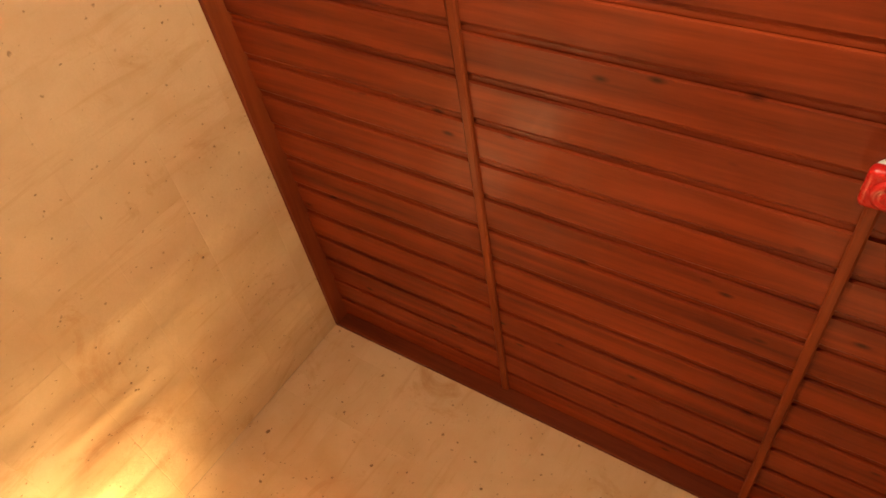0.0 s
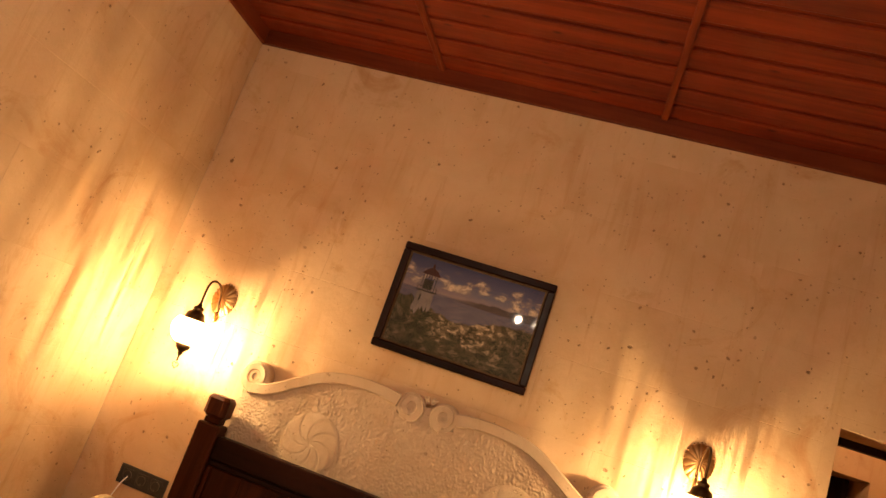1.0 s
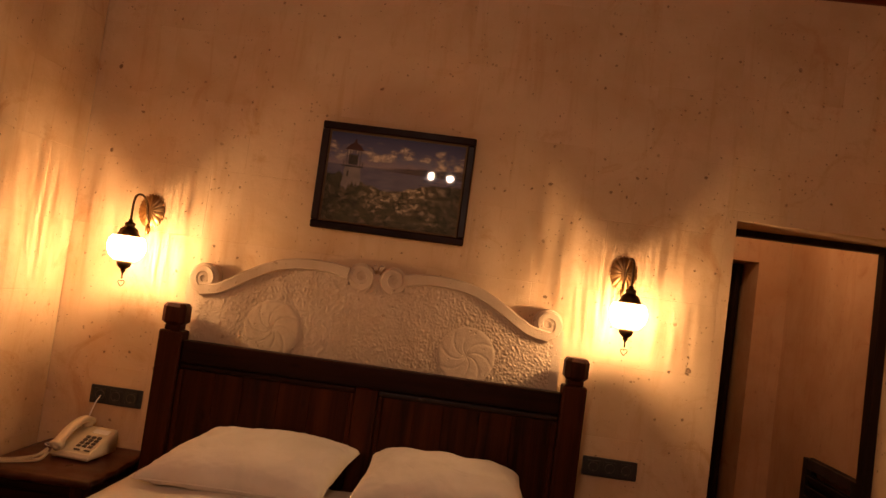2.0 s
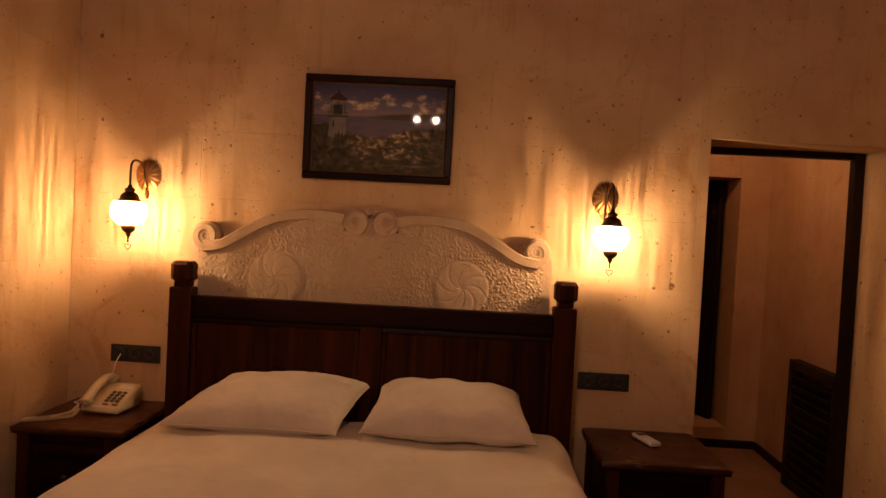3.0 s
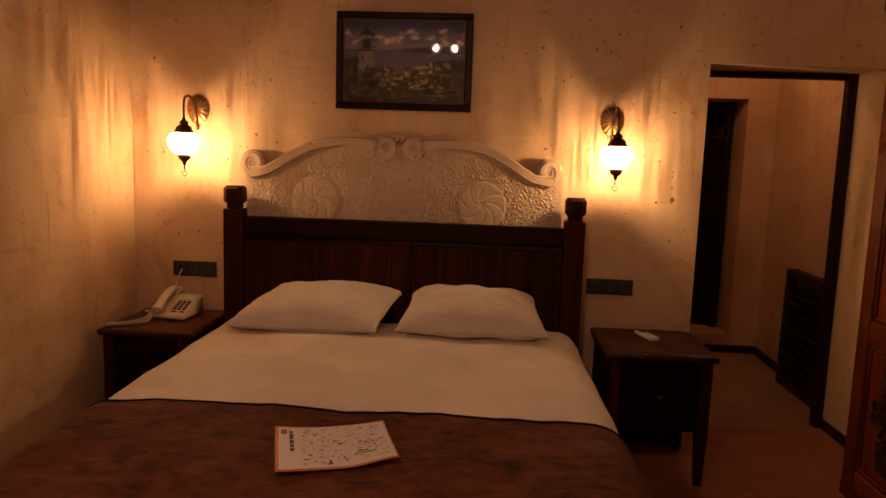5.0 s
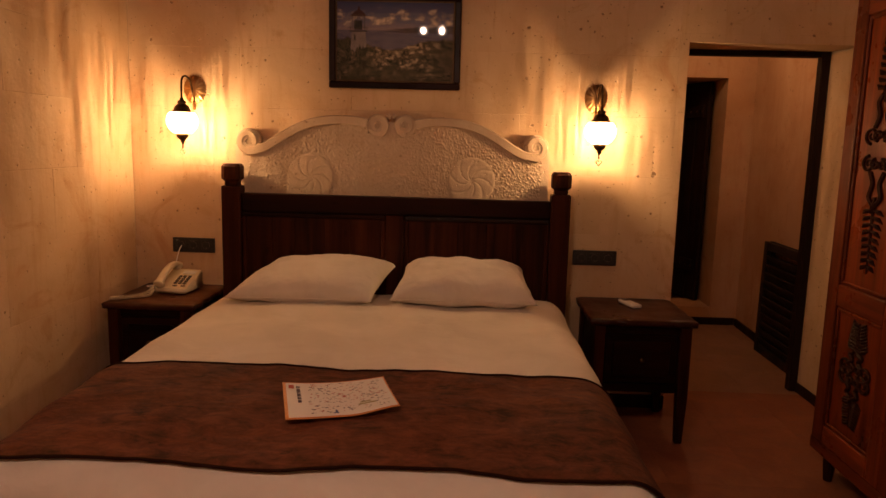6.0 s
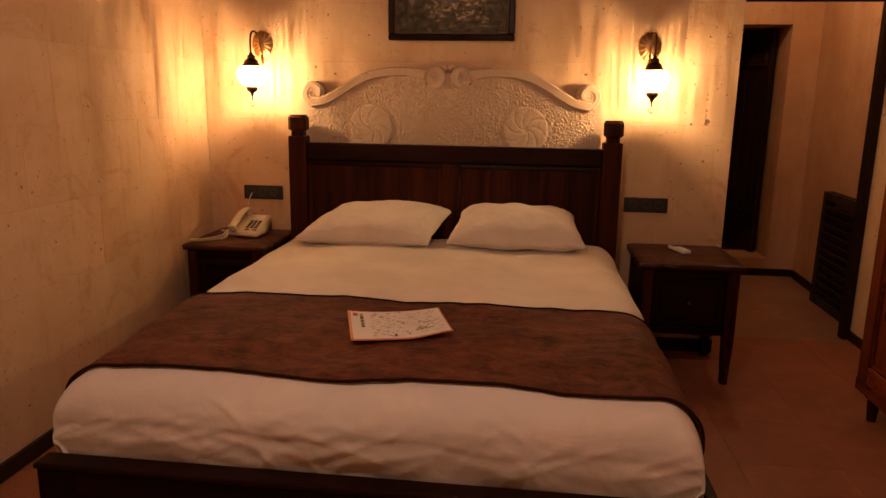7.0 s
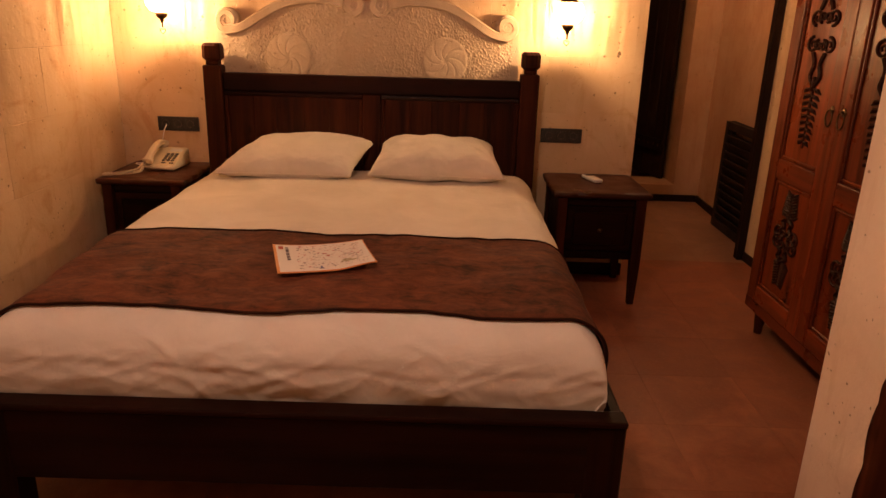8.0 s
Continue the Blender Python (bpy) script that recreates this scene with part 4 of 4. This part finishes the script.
# ---- small things on the walls and nightstands ----
def wall_socket(place, label):
    ob = thing("wall_socket", place, label, "wall socket", "triple wall sockets")
    plate = part("plate", box(-0.118, 0.118, -0.010, 0.0, -0.0405, 0.0405, 0.003, None, 2), BLACK, ob)
    for i in (-1, 0, 1):
        x = i * 0.071
        b = box(x - 0.0275, x + 0.0275, -0.0135, -0.0101, -0.0275, 0.0275, 0.002)
        insert = part("insert", b, BLACK, plate)
        b = lathe([(0.019, 0.0), (0.0205, 0.0), (0.0205, 0.003), (0.019, 0.003)], 24)
        box(-0.003, 0.003, -0.019, -0.013, 0.0, 0.002, 0, b)
        part("socket_ring", moved(b, Matrix.Translation((x, -0.0137, 0)) @ Matrix.Rotation(math.pi / 2, 4, "X")), GREY_KEY, ob)
    return ob


wall_socket((-1.082, -0.0, 0.841), "black triple wall socket with a telephone lead plugged in")
wall_socket((1.122, -0.0, 0.838), "black triple wall socket plate above the nightstand")

NS_TOP = 0.623


def telephone():
    ob = thing("telephone", (-1.092, -0.195, NS_TOP), "cream corded desk telephone with grey keys", "telephone", turn=-5)
    b = bmesh.new()
    for x, k in ((-0.085, 1), (0.085, 1)):
        for y, z in ((-0.10, 0.006), (-0.10, 0.026), (-0.085, 0.034), (0.085, 0.102), (0.10, 0.096), (0.10, 0.012), (0.09, 0.006)):
            b.verts.new((x, y, z))
    b.verts.ensure_lookup_table()
    for i in range(7):
        j = (i + 1) % 7
        b.faces.new([b.verts[n] for n in (i, j, 7 + j, 7 + i)])
    b.faces.new([b.verts[i] for i in range(7)])
    b.faces.new([b.verts[i] for i in range(7, 14)])
    bmesh.ops.bevel(b, geom=b.edges[:], offset=0.006, segments=2, affect="EDGES")
    base = part("base", b, CREAM, ob, "", True)
    slope = math.atan2(0.068, 0.17)
    plane = Matrix.Translation((0.030, -0.003, 0.0680)) @ Matrix.Rotation(slope, 4, "X")
    for r in range(4):
        for c in range(3):
            part("key", moved(box(c * 0.025 - 0.034, c * 0.025 - 0.016, r * 0.021 - 0.055, r * 0.021 - 0.041, -0.002, 0.005, 0.002), plane), GREY_KEY, base)
    part("label_strip", moved(box(-0.03, 0.04, 0.045, 0.075, -0.002, 0.0012), plane), WHITE_PLASTIC, base)
    for c in (0, 1):
        part("key", moved(box(c * 0.045 - 0.03, c * 0.045 - 0.004, -0.078, -0.070, -0.002, 0.004, 0.002), plane), GREY_KEY, base)
    line = smooth_line([(-0.058, -0.112, 0.052), (-0.058, -0.085, 0.069), (-0.058, -0.035, 0.102), (-0.058, 0.03, 0.126), (-0.058, 0.075, 0.129), (-0.058, 0.108, 0.114)], 6)
    n = len(line) - 1
    sizes = [0.85 + 0.45 * (abs(2 * i / n - 1) ** 4) - (0.3 if i in (0, n) else 0) for i in range(n + 1)]
    handset = part("handset", sweep(line, [(0.022, -0.010), (0.024, 0.0), (0.020, 0.011), (0.010, 0.015), (-0.010, 0.015), (-0.020, 0.011), (-0.024, 0.0), (-0.022, -0.010), (-0.012, -0.014), (0.012, -0.014)], (0, 0, 1), sizes), CREAM, ob, "", True)
    for y, z in ((-0.088, 0.051), (0.086, 0.112)):
        part("earpiece", moved(lathe([(0, -0.012), (0.022, -0.012), (0.025, 0.004), (0.018, 0.014), (0, 0.014)], 20), Matrix.Translation((-0.058, y, z)) @ Matrix.Rotation(slope, 4, "X")), CREAM, handset, "", True)


telephone()


def lead(name, points, radius, material, label, category, coil=0.0, turns=0):
    line = smooth_line(points, 10)
    if coil:
        fine, count = [], turns * 8
        for i in range(count + 1):
            k = i / count * (len(line) - 1)
            a = line[int(min(k, len(line) - 2))]
            c = line[int(min(k, len(line) - 2)) + 1]
            p = a.lerp(c, k - int(min(k, len(line) - 2)))
            ahead = (c - a).normalized()
            side = ahead.cross(Vector((0, 0, 1))).normalized()
            over = side.cross(ahead)
            q = i / 8 * 2 * math.pi
            fine.append(p + side * coil * math.cos(q) + over * coil * math.sin(q))
        line = fine
    ob = part(name, sweep(line, ring(radius, 6), (0.1, 0.2, 1)), material, None, "", True)
    return tagged(ob, label, category)


Z = NS_TOP + 0.0085
lead("handset_cord", [(-1.175, -0.318, Z + 0.035), (-1.195, -0.35, Z + 0.012), (-1.250, -0.385, Z), (-1.300, -0.425, Z), (-1.325, -0.440, Z), (-1.322, -0.462, Z), (-1.27, -0.440, Z), (-1.21, -0.395, Z), (-1.18, -0.355, Z), (-1.172, -0.322, Z + 0.022)], 0.0022, CREAM, "cream coiled handset cord lying on the nightstand", "cord", 0.0055, 75)
lead("telephone_lead", [(-1.148, -0.016, 0.838), (-1.155, -0.045, 0.80), (-1.168, -0.075, 0.70), (-1.178, -0.085, 0.64), (-1.17, -0.105, NS_TOP + 0.004), (-1.20, -0.13, NS_TOP + 0.004), (-1.27, -0.15, NS_TOP + 0.004), (-1.30, -0.12, NS_TOP + 0.004), (-1.25, -0.10, NS_TOP + 0.004), (-1.15, -0.115, NS_TOP + 0.012)], 0.0028, WHITE_PLASTIC, "thin white telephone lead running to the socket", "cord")


def remote():
    ob = thing("remote_control", (1.283, -0.195, NS_TOP), "white air conditioner remote control lying on the nightstand", "remote control", turn=18)
    part("body", box(-0.026, 0.026, -0.078, 0.078, 0.001, 0.021, 0.007, None, 3), WHITE_PLASTIC, ob, "", True)
    part("display", box(-0.018, 0.018, 0.025, 0.062, 0.019, 0.0222, 0.001), GREY_KEY, ob, "grey display")
    for i in range(3):
        for j in range(2):
            part("button", box(-0.015 + j * 0.018, -0.003 + j * 0.018, -0.06 + i * 0.024, -0.046 + i * 0.024, 0.019, 0.0228, 0.001), WHITE_PLASTIC, ob)


remote()


def menu_card():
    cx, cy, turn = 0.060, -1.803, 16.6
    top = 0.0
    for i in range(60):
        for j in range(40):
            p = runner_point(0.25 + 0.5 * i / 59, j / 39)
            if math.hypot(p.x - cx, p.y - cy) < 0.2:
                top = max(top, p.z)
    ob = thing("menu_card", (cx, cy, top + 0.001), "white printed menu card with orange border lying on the runner", "menu card", turn=turn)
    w, h = 0.160, 0.145

    def bend(s, t, k=1.0, lift=0.0):
        x, y = (2 * s - 1) * w * k, (2 * t - 1) * h * k
        return Vector((x, y, 0.010 * (2 * s - 1) ** 2 * (0.3 + 0.7 * t) + 0.018 * soft(s, 0.55, 1) * (1 - t) ** 1.5 + lift))

    sheet_ob = part("sheet", sheet(lambda s, t: bend(s, t), 16, 12), ORANGE, ob, "orange printed border", True)
    thick = sheet_ob.modifiers.new("thickness", "SOLIDIFY")
    thick.thickness, thick.offset = 0.0012, 0
    part("print_area", sheet(lambda s, t: bend(0.03 + 0.955 * s, 0.03 + 0.94 * t, 1.0, 0.0016), 16, 12), PAPER, ob, "white printed field", True)
    rng = random.Random(4)

    def bars(name, material, rows):
        b = bmesh.new()
        for s, t, ds, dt in rows:
            q = [bend(a, c, 1.0, 0.0026) for a, c in ((s, t), (s + ds, t), (s + ds, t + dt), (s, t + dt))]
            b.faces.new([b.verts.new(v) for v in q])
        tagged(part(name, b, material, ob), kind="stuff")

    bars("title", RED_INK, [(0.055, 0.80, 0.05, 0.11)])
    bars("heading", DARK_INK, [(0.125, 0.40, 0.035, 0.07), (0.125, 0.49, 0.035, 0.06), (0.125, 0.57, 0.035, 0.09), (0.125, 0.68, 0.035, 0.12), (0.125, 0.82, 0.035, 0.05)])
    for material, count in ((RED_INK, 110), (DARK_INK, 190)):
        rows = []
        for _ in range(count):
            s, t = rng.uniform(0.22, 0.93), rng.uniform(0.10, 0.93)
            wide = rng.choice((0.008, 0.014, 0.026))
            rows.append((s, t, wide, rng.choice((0.007, 0.010, 0.020))))
        bars("small_writing", material, rows)
    bars("mark", RED_INK, [(0.54, 0.50, 0.03, 0.05), (0.53, 0.53, 0.05, 0.02)])
    bars("mark", BLUE_INK, [(0.42, 0.08, 0.05, 0.03), (0.44, 0.10, 0.02, 0.07)])
    bars("mark", OLIVE_INK, [(0.66, 0.24, 0.16, 0.03), (0.68, 0.29, 0.10, 0.03)])


menu_card()


def fire_alarm():
    ob = thing("fire_alarm", (0.590, -1.75, BOARD_Z - 0.036), "red fire alarm sounder on a white base under the ceiling", "fire alarm")
    part("base", moved(lathe([(0, 0.016), (0.045, 0.016), (0.048, 0.008), (0.048, -0.012), (0.044, -0.016), (0, -0.016)], 32), Matrix()), WHITE_PLASTIC, ob, "white round base", True)
    b = box(-0.052, 0.052, -0.052, 0.052, -0.056, -0.017, 0.016, None, 4)
    body = part("body", b, RED, ob, "", True)
    part("dome", lathe([(0.036, -0.057), (0.034, -0.066), (0.024, -0.070), (0.022, -0.067), (0.013, -0.069), (0, -0.072)], 32), RED, body, "round red horn", True)


fire_alarm()


# ---- wardrobe ----
def scroll_line(cy, cz, r, sense, flip, turns=1.4):
    out = []
    for i in range(29):
        k = i / 28
        a = -math.pi / 2 * flip + sense * flip * k * turns * 2 * math.pi
        q = r * (1 - 0.78 * k)
        out.append(Vector((0, cy + q * math.cos(a), cz + q * math.sin(a))))
    return out


def ornament(cy, z0, z1):
    """Carved relief of a panel: leafy stems, tulips and paired scrolls, alike above and below its middle."""
    out = []
    mid, half = (z0 + z1) / 2, (z1 - z0) / 2
    bar = [(-0.0062, 0), (0.0062, 0), (0.0058, 0.007), (0, 0.011), (-0.0058, 0.007)]
    up = (-1, 0, 0)
    for flip in (1, -1):
        for side in (1, -1):
            for off, r in ((0.050, 0.033), (0.017, 0.021)):
                line = scroll_line(cy + side * off, mid + flip * 0.11 * half, r, side, flip)
                out.append(("carved_scroll", sweep(line, bar, up, [1 - 0.4 * i / 28 for i in range(29)])))
            line = smooth_line([(0, cy + side * 0.036, mid + flip * half * 0.17), (0, cy + side * 0.018, mid + flip * half * 0.26), (0, cy + side * 0.030, mid + flip * half * 0.36), (0, cy + side * 0.010, mid + flip * half * 0.42)], 5)
            out.append(("carved_stem", sweep(line, bar, up, [1.25] * len(line))))
        out.append(("carved_branch", sweep([(0, cy, mid + flip * half * 0.36), (0, cy, mid + flip * half * 0.96)], bar, up, [1.0, 0.5])))
        for side in (1, -1):
            for i in range(9):
                z = mid + flip * half * (0.46 + 0.055 * i)
                reach = 0.055 - 0.0025 * i
                b = bmesh.new()
                sweep([(0, cy + side * 0.004, z), (0, cy + side * reach * 0.6, z + flip * 0.006), (0, cy + side * reach, z + flip * 0.020)], bar, up, [0.7, 1.35, 0.25], b)
                out.append(("carved_leaf", b))
        b = sweep([(0, cy - 0.016, mid + flip * half * 0.40), (0, cy, mid + flip * half * 0.47), (0, cy + 0.016, mid + flip * half * 0.40)], bar, up, [0.6, 1.6, 0.6])
        out.append(("carved_flower", b))
    return out


def wardrobe():
    ob = thing("wardrobe", (2.03, -0.70, 0), "tall reddish wooden wardrobe with carved doors on short legs", "wardrobe")
    deep, long_, z0, z1 = 0.45, 1.60, 0.115, 2.10
    part("side", box(0.0, deep, -0.022, 0.0, z0, z1, 0.003), WARDROBE_Z, ob)
    part("side", box(0.0, deep, -long_, -long_ + 0.022, z0, z1, 0.003), WARDROBE_Z, ob)
    part("back", box(deep - 0.012, deep, -long_ + 0.024, -0.024, z0, z1), WARDROBE_Z, ob)
    part("bottom", box(0.004, deep - 0.014, -long_ + 0.024, -0.024, z0, z0 + 0.03), WARDROBE_Y, ob)
    part("cornice", box(-0.035, deep, -long_ - 0.02, 0.02, z1 + 0.001, z1 + 0.06, 0.012, None, 2), WARDROBE_Y, ob)
    part("plinth", box(-0.012, 0.012, -long_, 0.0, z0 - 0.004, z0 + 0.055, 0.004), WARDROBE_Y, ob)
    for y in (-0.11, -long_ + 0.06):
        for x in (0.015, deep - 0.06):
            part("leg", moved(lathe([(0.026, 0.11), (0.024, 0.06), (0.018, 0.0), (0, 0.0)], 12), Matrix.Translation((x + 0.012, y, 0))), CARVING, ob)
    for i in range(3):
        a = -0.024 - i * 0.518
        e = a - 0.514
        door = part("door", box(-0.004, 0.012, e + 0.005, a - 0.005, z0 + 0.06, z1 - 0.006), WARDROBE_Z, ob, "carved panelled door")
        for q in (a, e + 0.085):
            part("stile", box(-0.020, -0.005, q - 0.085, q - 0.0, z0 + 0.058, z1 - 0.004, 0.005, None, 2), WARDROBE_Z, door)
        for q0, q1 in ((z0 + 0.058, z0 + 0.14), (0.79, 0.885), (z1 - 0.115, z1 - 0.004)):
            part("rail", box(-0.0195, -0.005, e + 0.087, a - 0.087, q0, q1, 0.005, None, 2), WARDROBE_Y, door)
        for q0, q1 in ((z0 + 0.145, 0.785), (0.89, z1 - 0.12)):
            b = bmesh.new()
            y0, y1 = e + 0.088, a - 0.088
            for c in (box(-0.014, -0.005, y0, y0 + 0.014, q0, q1, 0.004), box(-0.014, -0.005, y1 - 0.014, y1, q0, q1, 0.004), box(-0.014, -0.005, y0 + 0.015, y1 - 0.015, q0, q0 + 0.014, 0.004), box(-0.014, -0.005, y0 + 0.015, y1 - 0.015, q1 - 0.014, q1, 0.004)):
                merged(b, c)
            part("moulding", b, WARDROBE_Z, door)
            middle = (y0 + y1) / 2
            for piece, relief in ornament(middle, q0 + 0.05, q1 - 0.02):
                for v in relief.verts:
                    v.co.y = middle + (v.co.y - middle) * 1.35
                part(piece, moved(relief, Matrix.Translation((-0.0042, 0, 0))), CARVING, door)
        pull = (a - 0.47) if i == 0 else (a - 0.043 if i == 1 else a - 0.043)
        plate = part("pull", moved(lathe([(0, 0.004), (0.014, 0.004), (0.018, 0.001), (0.018, 0), (0, 0)], 16), Matrix.Translation((-0.0205, pull, 1.15)) @ Matrix.Rotation(-math.pi / 2, 4, "Y")), BRONZE, door, "bronze drop ring pull", True)
        loop = [Vector((-0.030, pull + 0.024 * math.sin(k), 1.118 + 0.034 * math.cos(k))) for k in [2 * math.pi * n / 24 for n in range(25)]]
        part("ring", sweep(loop, ring(0.0035, 6), (1, 0, 0), closed=False), BRONZE, plate, "", True)


wardrobe()


# ---- passage ----
def louvre_shutter(place, turn):
    ob = thing("louvre_shutter", place, "dark weathered louvred shutter leaning by the passage wall", "shutter", "shutters in the passage")
    ob.matrix_world = pose(*place, 0, 0.6, turn)
    long_, high = 0.60, 0.80
    for y in (0, long_ - 0.055):
        part("stile", box(0, 0.028, y, y + 0.055, 0, high, 0.003), SHUTTER_WOOD, ob)
    for z in (0, high - 0.06):
        part("rail", box(0.001, 0.027, 0.057, long_ - 0.057, z, z + 0.06, 0.003), SHUTTER_WOOD, ob)
    for i in range(11):
        z = 0.085 + i * 0.059
        slat = box(-0.004, 0.004, 0.057, long_ - 0.057, -0.033, 0.033, 0.002)
        part("slat", moved(slat, Matrix.Translation((0.013, 0, z)) @ Matrix.Rotation(radians(-24), 4, "Y")), SHUTTER_WOOD, ob)
    return ob


louvre_shutter((2.534, 0.655, 0), -0.8)
louvre_shutter((2.565, 0.66, 0), -1.6)


def far_door():
    ob = thing("plank_door", (2.405, 2.20, 0.148), "dark plank door standing ajar beyond the passage step", "door")
    ob.matrix_world = pose(2.405, 2.20, 0.148, 0, 0, 107.3)
    for i in range(5):
        part("plank", box(0.002 + i * 0.156, 0.154 + i * 0.156, -0.02, 0.02, 0, 1.845, 0.004), FRAME_WOOD, ob)
    for z in (0.25, 1.55):
        b = box(0.03, 0.74, 0.021, 0.045, z, z + 0.10, 0.004)
        ledge = part("ledge", b, FRAME_WOOD, ob)
        for i in range(5):
            for k in (-0.035, 0.035):
                part("stud", moved(lathe([(0, 0.008), (0.008, 0.005), (0.011, 0), (0, 0)], 10), Matrix.Translation((0.08 + i * 0.155 + k, 0.0455, z + 0.05)) @ Matrix.Rotation(-math.pi / 2, 4, "X")), BRONZE, ledge, "", True)


far_door()


def carved_board():
    """Dark board with a scalloped edge beside the projecting wall."""
    ob = thing("carved_board", (1.470, -2.66, 0), "dark carved wooden board with scalloped edge standing by the wall", "carved board")
    outline = []
    for i in range(61):
        z = 0.86 * i / 60
        outline.append((0.012 * abs(math.sin(z * 19)) - 0.010 - 0.10 * soft(z, 0.62, 0.86) ** 2, z))
    outline += [(-0.45, 0.86), (-0.45, 0.0)]
    b = prism(outline, -0.018, 0.018)
    moved(b, Matrix.Rotation(math.pi / 2, 4, "Z"))
    bmesh.ops.bevel(b, geom=[e for e in b.edges if e.calc_face_angle(0) > 0.9], offset=0.004, segments=1, affect="EDGES")
    part("board", b, DARK_Z, ob)


carved_board()

setting("baseboard", box(LEFT + 0.015, DOOR_L - 0.002, -0.014, -0.0005, 0, 0.075, 0.003), FRAME_WOOD, "dark skirting behind the bed", "baseboard")


# The fixture is assumed: the passage is lit, its lamp is out of view.
def unseen_passage_lamp():
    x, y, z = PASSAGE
    ob = thing("unseen_passage_lamp", (x, y, z), "added lamp, out of view, that lights the passage", "ceiling lamp")
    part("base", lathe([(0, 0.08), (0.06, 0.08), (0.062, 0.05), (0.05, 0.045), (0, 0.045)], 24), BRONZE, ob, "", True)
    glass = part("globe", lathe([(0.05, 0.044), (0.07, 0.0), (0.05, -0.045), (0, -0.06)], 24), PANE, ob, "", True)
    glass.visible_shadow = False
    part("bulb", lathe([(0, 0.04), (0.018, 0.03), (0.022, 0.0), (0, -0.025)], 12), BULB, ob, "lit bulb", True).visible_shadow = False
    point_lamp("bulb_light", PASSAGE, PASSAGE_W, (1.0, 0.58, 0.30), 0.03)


unseen_passage_lamp()


# ---- pieces of walls and floor ----
def block_mesh(wide, high, thick=0.012, chamfer=0.0014):
    """A facing stone lying in x and z, its face at y = 0, the edges taken off."""
    w, h, c = wide / 2, high / 2, chamfer
    rings = [(w, h, thick), (w, h, c * 0.7), (w - c, h - c, 0.0)]
    verts = [(sx * a, y, sz * b) for a, b, y in rings for sx, sz in ((-1, -1), (1, -1), (1, 1), (-1, 1))]
    faces = [(8, 9, 10, 11)] + [(k + i, k + (i + 1) % 4, k + 4 + (i + 1) % 4, k + 4 + i) for k in (0, 4) for i in range(4)]
    data = bpy.data.meshes.new("block")
    data.from_pydata(verts, [], faces)
    data.materials.append(WALL)
    return data


BLOCKS = {}


def lay_block(parent, a, b, z0, z1, place):
    key = (round(b - a, 3), round(z1 - z0, 3))
    if key not in BLOCKS:
        BLOCKS[key] = block_mesh(*key)
    ob = new("block", BLOCKS[key])
    ob.parent = parent
    ob.matrix_world = place((a + b) / 2, (z0 + z1) / 2)


def lay_wall(parent, a0, a1, z0, z1, place, seed):
    rng = random.Random(seed)
    low = 0.0
    k = 0
    while low < z1 - 0.02:
        high = min(0.02 + 0.315 * (k + 1), z1)
        bottom = max(low, z0)
        if high - bottom > 0.03:
            a = a0
            first = rng.choice((0.35, 0.45, 0.60, 0.75))
            while a < a1 - 0.001:
                wide = first if a == a0 else rng.choice((0.70, 0.80, 0.95, 0.60))
                b = a + wide
                if a1 - b < 0.22:
                    b = a1
                lay_block(parent, a, b, bottom, high, place)
                a = b
        low, k = high, k + 1


def north(x, z):
    return Matrix.Translation((x, 0.0, z))


def west(y, z):
    return Matrix.Translation((LEFT, y, z)) @ Matrix.Rotation(math.pi / 2, 4, "Z")


lay_wall(wall_north, LEFT, DOOR_L - 0.048, 0, 3.06, north, 3)
lay_wall(wall_north, DOOR_L - 0.048, RIGHT, DOOR_TOP + 0.045, 3.06, north, 8)
lay_block(wall_north, DOOR_L - 0.048, DOOR_L, 0, DOOR_TOP + 0.045, north)
lay_block(wall_north, DOOR_L, RIGHT, DOOR_TOP, DOOR_TOP + 0.045, north)
lay_block(wall_north, DOOR_R, RIGHT, 0, DOOR_TOP, north)
lay_wall(wall_west, BACK, 0.0, 0, 3.06, west, 5)
part("reveal", box(DOOR_L - 0.012, DOOR_L - 0.0002, 0.0125, DEEP - 0.001, 0, DOOR_TOP, 0.0), WALL, wall_north)
part("reveal", box(DOOR_R + 0.0002, DOOR_R + 0.012, 0.0125, DEEP - 0.001, 0, DOOR_TOP, 0.0), WALL, wall_north)
soffit = prism([(0.0125, DOOR_TOP + 0.0002), (DEEP - 0.001, DOOR_TOP + 0.018), (DEEP - 0.001, DOOR_TOP + 0.036), (0.0125, DOOR_TOP + 0.036)], -DOOR_R, -DOOR_L)
part("soffit", moved(soffit, Matrix.Rotation(math.pi / 2, 4, "Z")), WALL, wall_north)

SIZE, GAP = 0.40, 0.0005
half = SIZE / 2 - GAP / 2
tile_data = bpy.data.meshes.new("tile")
c = 0.0003
verts = [(sx * (half - d), sy * (half - d), z) for d, z in ((0, -0.006), (0, -c), (c, 0.0)) for sx, sy in ((-1, -1), (1, -1), (1, 1), (-1, 1))]
tile_data.from_pydata(verts, [], [(8, 9, 10, 11)] + [(k + i, k + (i + 1) % 4, k + 4 + (i + 1) % 4, k + 4 + i) for k in (0, 4) for i in range(4)])
tile_data.materials.append(TILE)
lit_tile_data = tile_data.copy()
lit_tile_data.materials[0] = PASSAGE_TILE
for i in range(12):
    for j in range(23):
        x, y = LEFT - 0.05 + SIZE * (i + 0.5), 3.5 - SIZE * (j + 0.5)
        if y < BACK or (x > 3.0):
            continue
        ob = new("tile", lit_tile_data if y > 0.1 else tile_data)
        ob.parent = floor
        ob.location = (x, y, 0.0)
